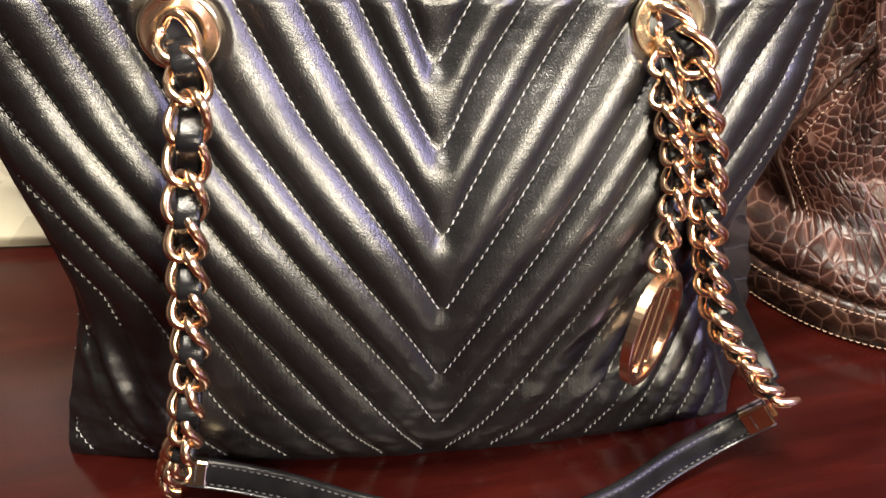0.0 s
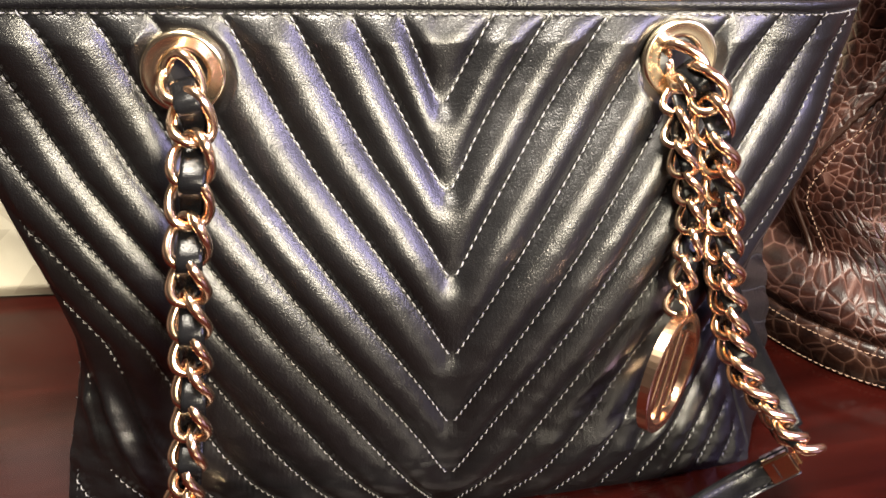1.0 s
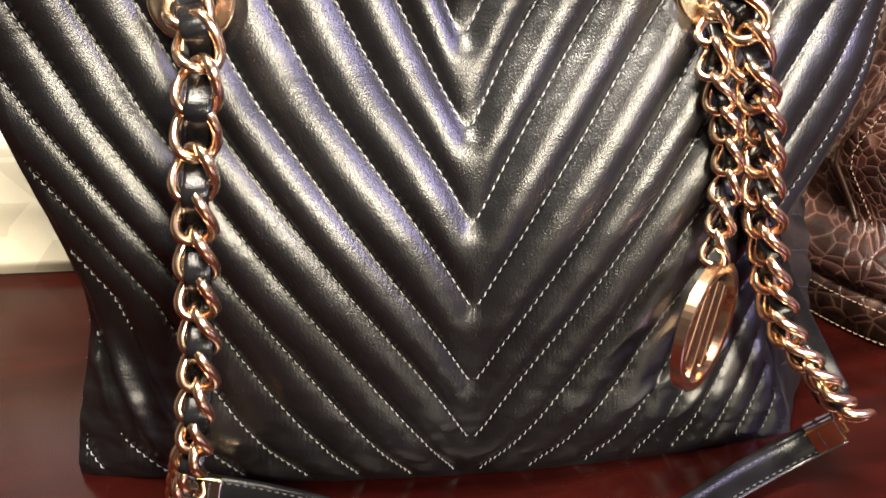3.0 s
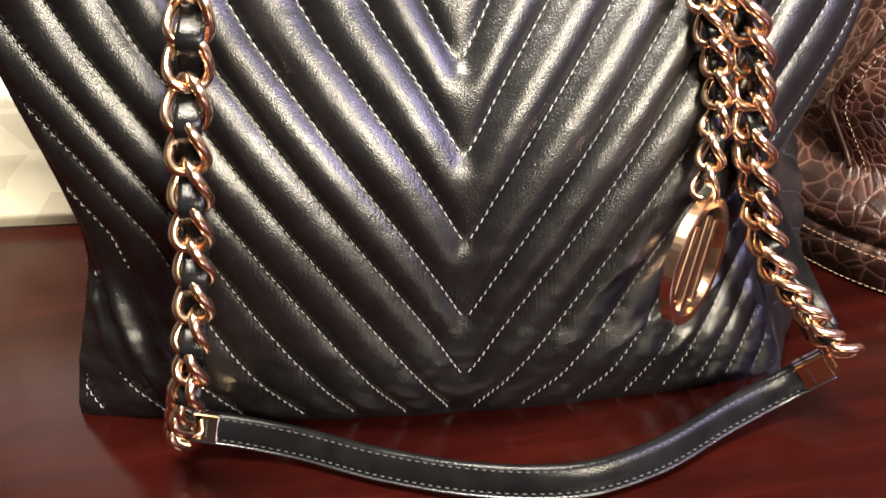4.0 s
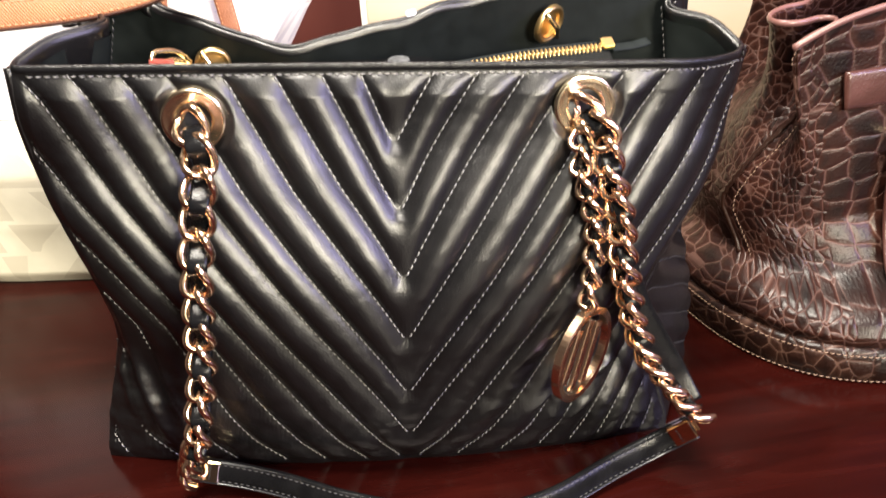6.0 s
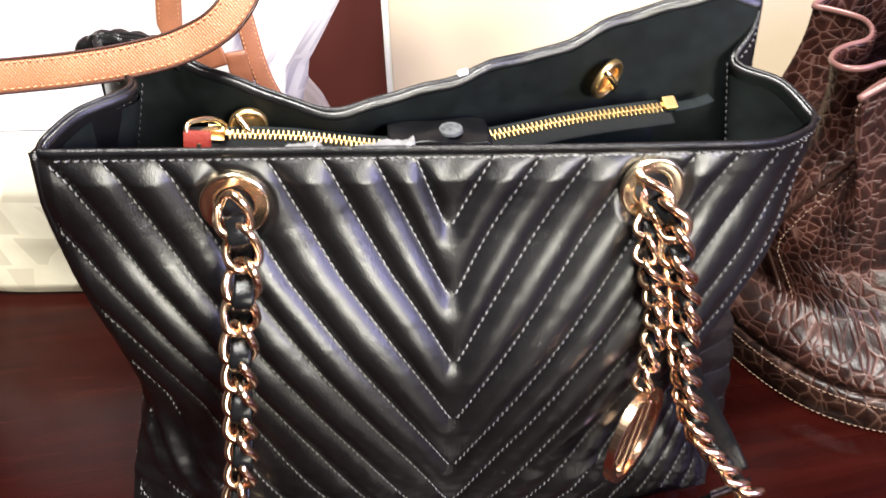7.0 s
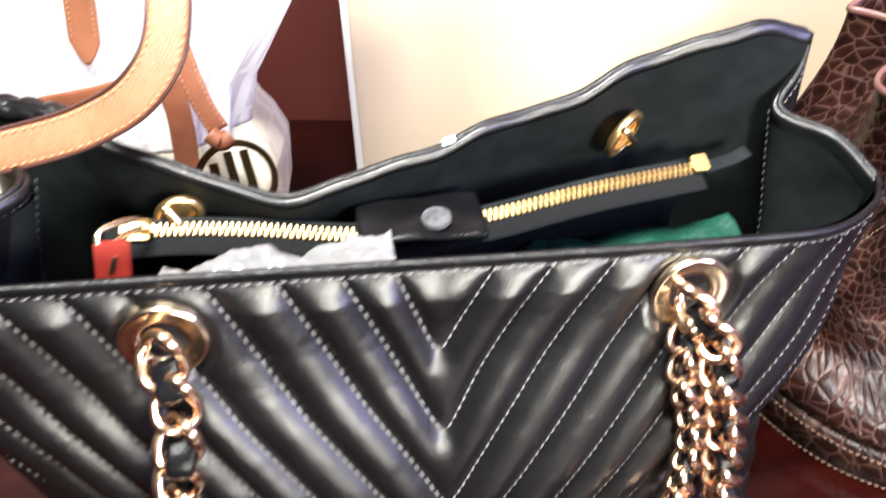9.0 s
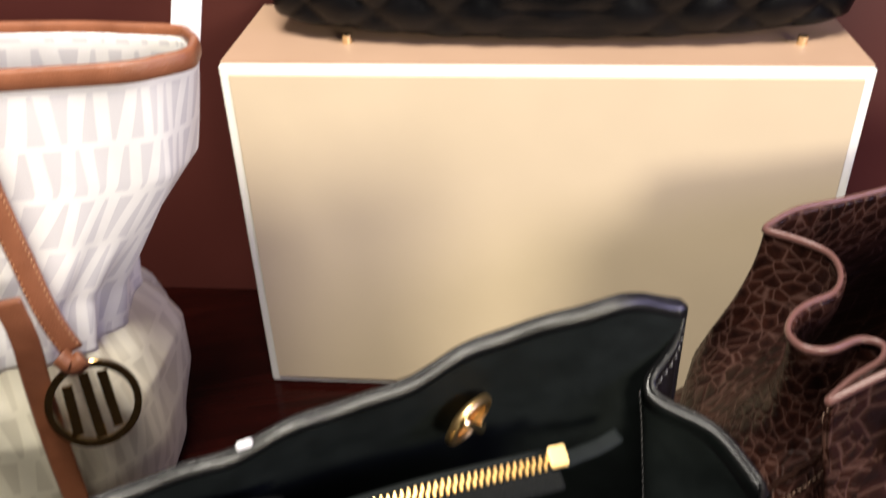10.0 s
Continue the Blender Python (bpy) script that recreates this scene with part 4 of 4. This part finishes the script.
brown = thing("crocodile_bag", "brown crocodile-embossed bucket bag with a ruffled mouth and stitched base", "handbag")
N = 320
uvrow = np.linspace(0, 1.0, N)
BROWN = [(0.026, 0.440, 0.268, 0.167, 0.149), (0.036, 0.440, 0.269, 0.171, 0.152), (0.046, 0.441, 0.271, 0.168, 0.148), (0.053, 0.442, 0.273, 0.162, 0.138), (0.058, 0.443, 0.275, 0.155, 0.124), (0.064, 0.444, 0.277, 0.151, 0.111), (0.072, 0.446, 0.280, 0.154, 0.104), (0.10, 0.448, 0.288, 0.166, 0.094), (0.14, 0.450, 0.288, 0.168, 0.092), (0.25, 0.452, 0.284, 0.158, 0.088)]
# the mouth, from the middle of its back round the folded side to the front
MOUTH = [
    [(0.460, 0.335, 0.252), (0.400, 0.328, 0.248), (0.362, 0.324, 0.247)],
    [(0.340, 0.316, 0.243), (0.347, 0.310, 0.243), (0.355, 0.304, 0.242), (0.367, 0.288, 0.240), (0.363, 0.271, 0.238), (0.351, 0.259, 0.237), (0.337, 0.255, 0.237), (0.323, 0.248, 0.236), (0.314, 0.235, 0.235), (0.316, 0.225, 0.235), (0.328, 0.221, 0.235), (0.347, 0.224, 0.236), (0.354, 0.218, 0.236), (0.349, 0.211, 0.235), (0.331, 0.205, 0.231)],
    [(0.312, 0.197, 0.225), (0.343, 0.197, 0.240), (0.377, 0.197, 0.249), (0.460, 0.194, 0.255), (0.585, 0.198, 0.255)],
    [(0.600, 0.225, 0.250), (0.590, 0.262, 0.248), (0.600, 0.300, 0.250)],
    [(0.585, 0.330, 0.252), (0.520, 0.337, 0.252), (0.461, 0.335, 0.252)],
]
SHARES = [0.13, 0.24, 0.28, 0.20, 0.15]
pieces, total = [], 0
for k, (leg, share) in enumerate(zip(MOUTH, SHARES)):
    count = int(round(N * share)) if k < 4 else N - total
    total += count
    nxt = MOUTH[(k + 1) % 5][0]
    pieces.append(smooth_path(leg + [nxt], count + 1)[:-1])
mouth_b = np.vstack(pieces)
for _ in range(2):
    mouth_b = (np.roll(mouth_b, 1, 0) + 2 * mouth_b + np.roll(mouth_b, -1, 0)) / 4
tab_b = np.array(BROWN)
rows = []
vb = np.linspace(0, 1, 110)
for v in vb:
    zrow = 0.026 + (mouth_b[:, 2] - 0.026) * v
    mid = 0.026 + 0.222 * v
    o = oval(*[np.interp(mid, tab_b[:, 0], tab_b[:, k]) for k in range(1, 5)], N, 2.6, 12)
    f = np.clip((v - 0.38) / 0.62, 0, 1)
    f = f * f * (3 - 2 * f)
    rows.append(np.c_[o * (1 - f) + mouth_b[:, :2] * f, zrow])
rows = np.array(rows)
# the side wall folds inward behind the front corner
fold_at = np.round(int(N * 0.37) - 27 * np.minimum(1, (1 - vb) / 0.62)).astype(int)
for i in range(110):
    for k in range(2, 62):
        p = rows[i, fold_at[i] - k]
        inward = np.array([0.45, 0.285]) - p[:2]
        p[:2] += inward / np.linalg.norm(inward) * 0.013 * math.sin(math.pi * (k - 2) / 60) ** 0.8 * min(1.0, max(0.0, (vb[i] - 0.16) / 0.2)) * min(1.0, (1 - vb[i]) / 0.25)
UV = np.stack([np.broadcast_to(uvrow, (110, N)), np.broadcast_to(vb[:, None] * 0.24, (110, N))], axis=2)
sheet("body", rows, CROC, brown, "brown crocodile-embossed leather body", wrap=True, uv=UV, thick=0.003)
ruff = np.vstack([rows[-1], rows[-1][:1]])
swept("rim", ruff, ring(0.0016, 0.0024, 8), material("pinkish_cut_edge", (0.13, 0.062, 0.055), 0.35), brown, "pale pinkish cut edge of the folded mouth")
corner = int(N * 0.37)
lean = fold_at
seam_rows = np.arange(18, 110)
pair_of = []
for off in (3, -2):
    col = rows[seam_rows, lean[seam_rows] + off]
    away = (col - np.array([0.45, 0.30, 0])) * np.array([1, 1, 0])
    away /= np.linalg.norm(away, axis=1, keepdims=True)
    pair_of.append((col + away * 0.0006, away))
stitches("seam_stitching", pair_of, THREAD_BROWN, brown, length=0.0026, radius=0.0003)
ridge = pair_of[1][0] - pair_of[1][1] * 0.0004
swept("side_piping", ridge, ring(0.0019, 0.0019, 8), CROC_STRIP, brown, "dark piped side seam", up=(-0.6, -0.8, 0.1))
PINK = grained("polished_brown_leather", (0.034, 0.013, 0.010), (0.060, 0.023, 0.019), 0.3, 50, 700, 0.3, 0.0004)
face = rows[:, corner + 12 : corner + 70]


def on_brown(x, z):
    flat_pts = face.reshape(-1, 3)
    return flat_pts[int(np.argmin((flat_pts[:, 0] - x) ** 2 + (flat_pts[:, 2] - z) ** 2))] + np.array([0, -0.0035, 0])


cross = [tuple(on_brown(x, z)) for x, z in ((0.335, 0.190), (0.38, 0.196), (0.42, 0.202), (0.47, 0.204), (0.53, 0.206))]
bp = smooth_path(cross, 50)
swept("cross_strap", bp, ring(0.0135, 0.0022, 14, 3.5), PINK, brown, "smooth brown strap across the front", up=(0, -1, 0.1))
tg = smooth_path([tuple(on_brown(0.402, z) + np.array([0, -0.004, 0])) for z in (0.150, 0.12, 0.09, 0.065, 0.045)], 30)
wid_t = np.interp(np.linspace(0, 1, 30), [0, 0.6, 0.95, 1], [0.010, 0.0155, 0.0165, 0.0160])
t_t, t_s, t_u = frames(tg, (0, -1, 0.1))
pro_t = ring(1.0, 0.0020, 16, 4)
sheet("tongue", tg[:, None] + t_s[:, None] * pro_t[None, :, :1] * wid_t[:, None, None] + t_u[:, None] * pro_t[None, :, 1:], PINK, brown, "pinkish brown leather tongue", wrap=True, cap=True)
pt = on_brown(0.395, 0.152)
washer("tongue_ring", pt + np.array([0, -0.006, 0]), (0.75, -0.65, 0.1), 0.0105, 0.0075, 0.0018, GOLD, brown, "gold ring above the tongue")
strip = np.array([np.c_[oval(0.440, 0.268, 0.172 + d_, 0.154 + d_, N, 2.6, 12), np.full(N, z)] for z, d_ in ((0.0, -0.002), (0.002, 0.0), (0.013, 0.001), (0.026, 0.0), (0.028, -0.004))])
band = sheet("base_band", strip, CROC_STRIP, brown, "stitched crocodile base band", wrap=True, uv=np.stack([np.broadcast_to(uvrow, (5, N)), np.broadcast_to(np.array([0, 0.002, 0.013, 0.026, 0.03])[:, None], (5, N))], axis=2), cap=True)
lns = []
for z in (0.0035, 0.0245):
    o = np.c_[oval(0.440, 0.268, 0.1735, 0.1555, 400, 2.6, 12), np.full(400, z)]
    nn = o - np.array([0.440, 0.268, z])
    lns.append((o, nn / np.linalg.norm(nn, axis=1, keepdims=True)))
stitches("base_stitching", lns, THREAD_BROWN, band, length=0.003)

# ---- the white canvas tote with brown trim ----
white = thing("canvas_tote", "slouching white monogrammed canvas tote with brown leather trim", "handbag")
WT = [(0.0, -0.230, 0.492, 0.195, 0.090), (0.01, -0.230, 0.492, 0.202, 0.097), (0.06, -0.230, 0.492, 0.212, 0.102), (0.11, -0.230, 0.490, 0.214, 0.100), (0.135, -0.232, 0.488, 0.208, 0.090), (0.155, -0.230, 0.486, 0.196, 0.074), (0.19, -0.226, 0.482, 0.200, 0.060), (0.23, -0.214, 0.478, 0.216, 0.050), (0.27, -0.206, 0.474, 0.236, 0.044), (0.33, -0.201, 0.470, 0.244, 0.040)]
tw = np.array(WT)
zw = np.linspace(0, 0.338, 100)
wr = []
for z in zw:
    v = [np.interp(z, tw[:, 0], tw[:, k]) for k in range(1, 5)]
    o = oval(*v, N, 3.4, YAW + 4)
    ang = np.linspace(0, 2 * math.pi, N, endpoint=False)
    c = np.array(v[:2])
    dirn = (o - c) / np.linalg.norm(o - c, axis=1, keepdims=True)
    crump = 0.004 * math.exp(-((z - 0.17) / 0.05) ** 2) * np.sin(ang * 19 + 14 * z) + 0.002 * np.sin(ang * 11 + 40 * z)
    wr.append(np.c_[o + dirn * crump[:, None], np.full(N, z)])
wr = np.array(wr)
UVW = np.stack([np.broadcast_to(np.linspace(0, 1.10, N), (100, N)), np.broadcast_to(zw[:, None], (100, N))], axis=2)
shell = sheet("body", wr[45:], CANVAS, white, "white coated canvas body", wrap=True, uv=UVW[45:], thick=0.003)
sheet("lower_body", wr[:46], CANVAS_SHADE, white, "crumpled cream lower body with its shade in the colour", wrap=True, uv=UVW[:46])
rimw = np.vstack([wr[-1], wr[-1][:1]])
swept("rim_trim", rimw, ring(0.0030, 0.0062, 12, 3), TAN_DARK, shell, "brown leather rim trim")


def on_white(x, z):
    """The front of the canvas tote at x and z, by its nearest row and column."""
    r = wr[int(np.argmin(np.abs(zw - z)))]
    f = r[r[:, 1] < r[:, 1].mean()]
    return f[int(np.argmin(np.abs(f[:, 0] - x)))]


def flat_strap(name, pts, half, mat, parent, label, up, thick=0.0014, sew=True, n=60):
    p = smooth_path(pts, n)
    ob = swept(name, p, ring(half, thick, 14, 3.5), mat, parent, label, up=up)
    if sew:
        t, sd, u = frames(p, up)
        stitches(name + "_stitching", [(p + sd * half * 0.76 + u * thick, u), (p - sd * half * 0.76 + u * thick, u)], THREAD_TAN, ob, length=0.0024, gap=0.0014, radius=0.0004)
    return ob


# brown trim on the canvas: an upright and a short cross piece
flat_strap("front_trim", [(-0.080, 0.366, 0.226), (-0.078, 0.366, 0.200), (-0.080, 0.366, 0.165), (-0.082, 0.366, 0.11), (-0.082, 0.366, 0.06), (-0.082, 0.368, 0.01)], 0.0080, TAN_DARK, white, "brown leather trim strip", (0, -1, 0.1), sew=False)
flat_strap("front_trim", [(-0.160, 0.384, 0.206), (-0.120, 0.373, 0.215), (-0.088, 0.367, 0.224)], 0.0075, TAN_DARK, white, "brown leather trim strip", (0, -1, 0.1), sew=False)

# the strap and ring that hang on the canvas tote
tag = thing("ring_charm", "dark gold ring charm on a brown leather strap", "charm")
flat_strap("hanger", [(-0.088, 0.404, 0.350), (-0.079, 0.388, 0.315), (-0.071, 0.382, 0.245), (-0.062, 0.374, 0.196), (-0.056, 0.370, 0.182)], 0.0070, TAN_DARK, tag, "brown leather hanging strap", (0, -1, 0.25))
tube("knot", smooth_path([(-0.062, 0.364, 0.184), (-0.055, 0.361, 0.178), (-0.049, 0.363, 0.181)], 14), 0.0060, TAN_DARK, tag, "brown leather knot")
DARK_GOLD = material("dark_gold", (0.42, 0.28, 0.12), 0.14, 1.0)
ring_charm(tag, (-0.051, 0.362, 0.147), (0.15, -0.92, 0.36), (-0.35, 0.3, 1), 0.0275, DARK_GOLD, [tuple(0.0275 * v for v in b) for b in SLANTS], width=0.0045, depth=0.004)

# the tan handle that loops over the open tote
TAN_WAY = [(-0.330, 0.200, 0.286), (-0.240, 0.184, 0.294), (-0.167, 0.180, 0.2955), (-0.141, 0.179, 0.2965), (-0.112, 0.179, 0.299), (-0.086, 0.180, 0.304), (-0.066, 0.182, 0.313), (-0.053, 0.188, 0.326), (-0.047, 0.200, 0.342), (-0.050, 0.225, 0.360), (-0.066, 0.275, 0.372), (-0.095, 0.340, 0.366), (-0.125, 0.390, 0.340)]
tan = thing("tan_strap", "tan grained leather bag strap with pale stitching, looping forward", "strap")
band_up = (-0.05, -0.9, 0.35)
tan_band = flat_strap("strap_band", TAN_WAY, 0.0085, TAN, tan, "tan grained leather band", band_up, thick=0.0022, n=140)
tan_path = smooth_path(TAN_WAY, 140)
_, tan_side, _ = frames(tan_path, band_up)
for way_of in (-1, 1):
    swept("strap_edge", tan_path + tan_side * (0.0083 * way_of), ring(0.0008, 0.0024, 8, 3.0), TAN_EDGE, tan_band, "dark painted strap edge", up=band_up)
tip = thing("strap_tip", "tan leather strap end hanging over the canvas tote", "strap")
p_tip = smooth_path([(-0.117, 0.395, 0.330), (-0.121, 0.402, 0.290), (-0.127, 0.404, 0.250), (-0.131, 0.404, 0.222)], 40)
wid = 0.0095 * np.clip((1 - np.linspace(0, 1, 40)) / 0.14, 0.05, 1) ** 0.6
tt_, ts_, tu_ = frames(p_tip, (0, -1, 0.2))
pro = ring(1.0, 0.0013, 14, 3.5)
sheet("strap_band", p_tip[:, None] + ts_[:, None] * pro[None, :, :1] * wid[:, None, None] + tu_[:, None] * pro[None, :, 1:], TAN, tip, "pointed tan leather end", wrap=True, cap=True)
stitches("strap_stitching", [(p_tip[:34] + ts_[:34] * 0.0070 + tu_[:34] * 0.0013, tu_[:34]), (p_tip[:34] - ts_[:34] * 0.0070 + tu_[:34] * 0.0013, tu_[:34])], THREAD_TAN, tip, length=0.0024, radius=0.0004)

# paper tag in the mouth of the canvas tote
tagged(block("paper_tag", (0.018, 0.001, 0.060), WHITE_TAG, at=(0.034, 0.452, 0.342), turn=(-8, 10, -20), bevel=0.0003), "white paper swing tag standing in the canvas tote", "tag")

# scuff on the back rim of the quilted tote, and the gold clasp of the crocodile bag
scuff = block("rim_scuff", (0.0060, 0.0014, 0.0034), WHITE_TAG, tote, "small white scuff", at=(0.058, float(back_rim(np.array(0.058))[0]) - 0.0014, 0.2775), turn=(-10, -8, 6), bevel=0.0005)
loop_pts = [(0.268, 0.232, 0.186), (0.280, 0.226, 0.168), (0.270, 0.222, 0.166), (0.262, 0.226, 0.170), (0.267, 0.232, 0.185)]
tube("side_clasp", smooth_path(loop_pts, 30), 0.0014, GOLD, brown, "gold side clasp", up=(0.3, 1, 0.2))
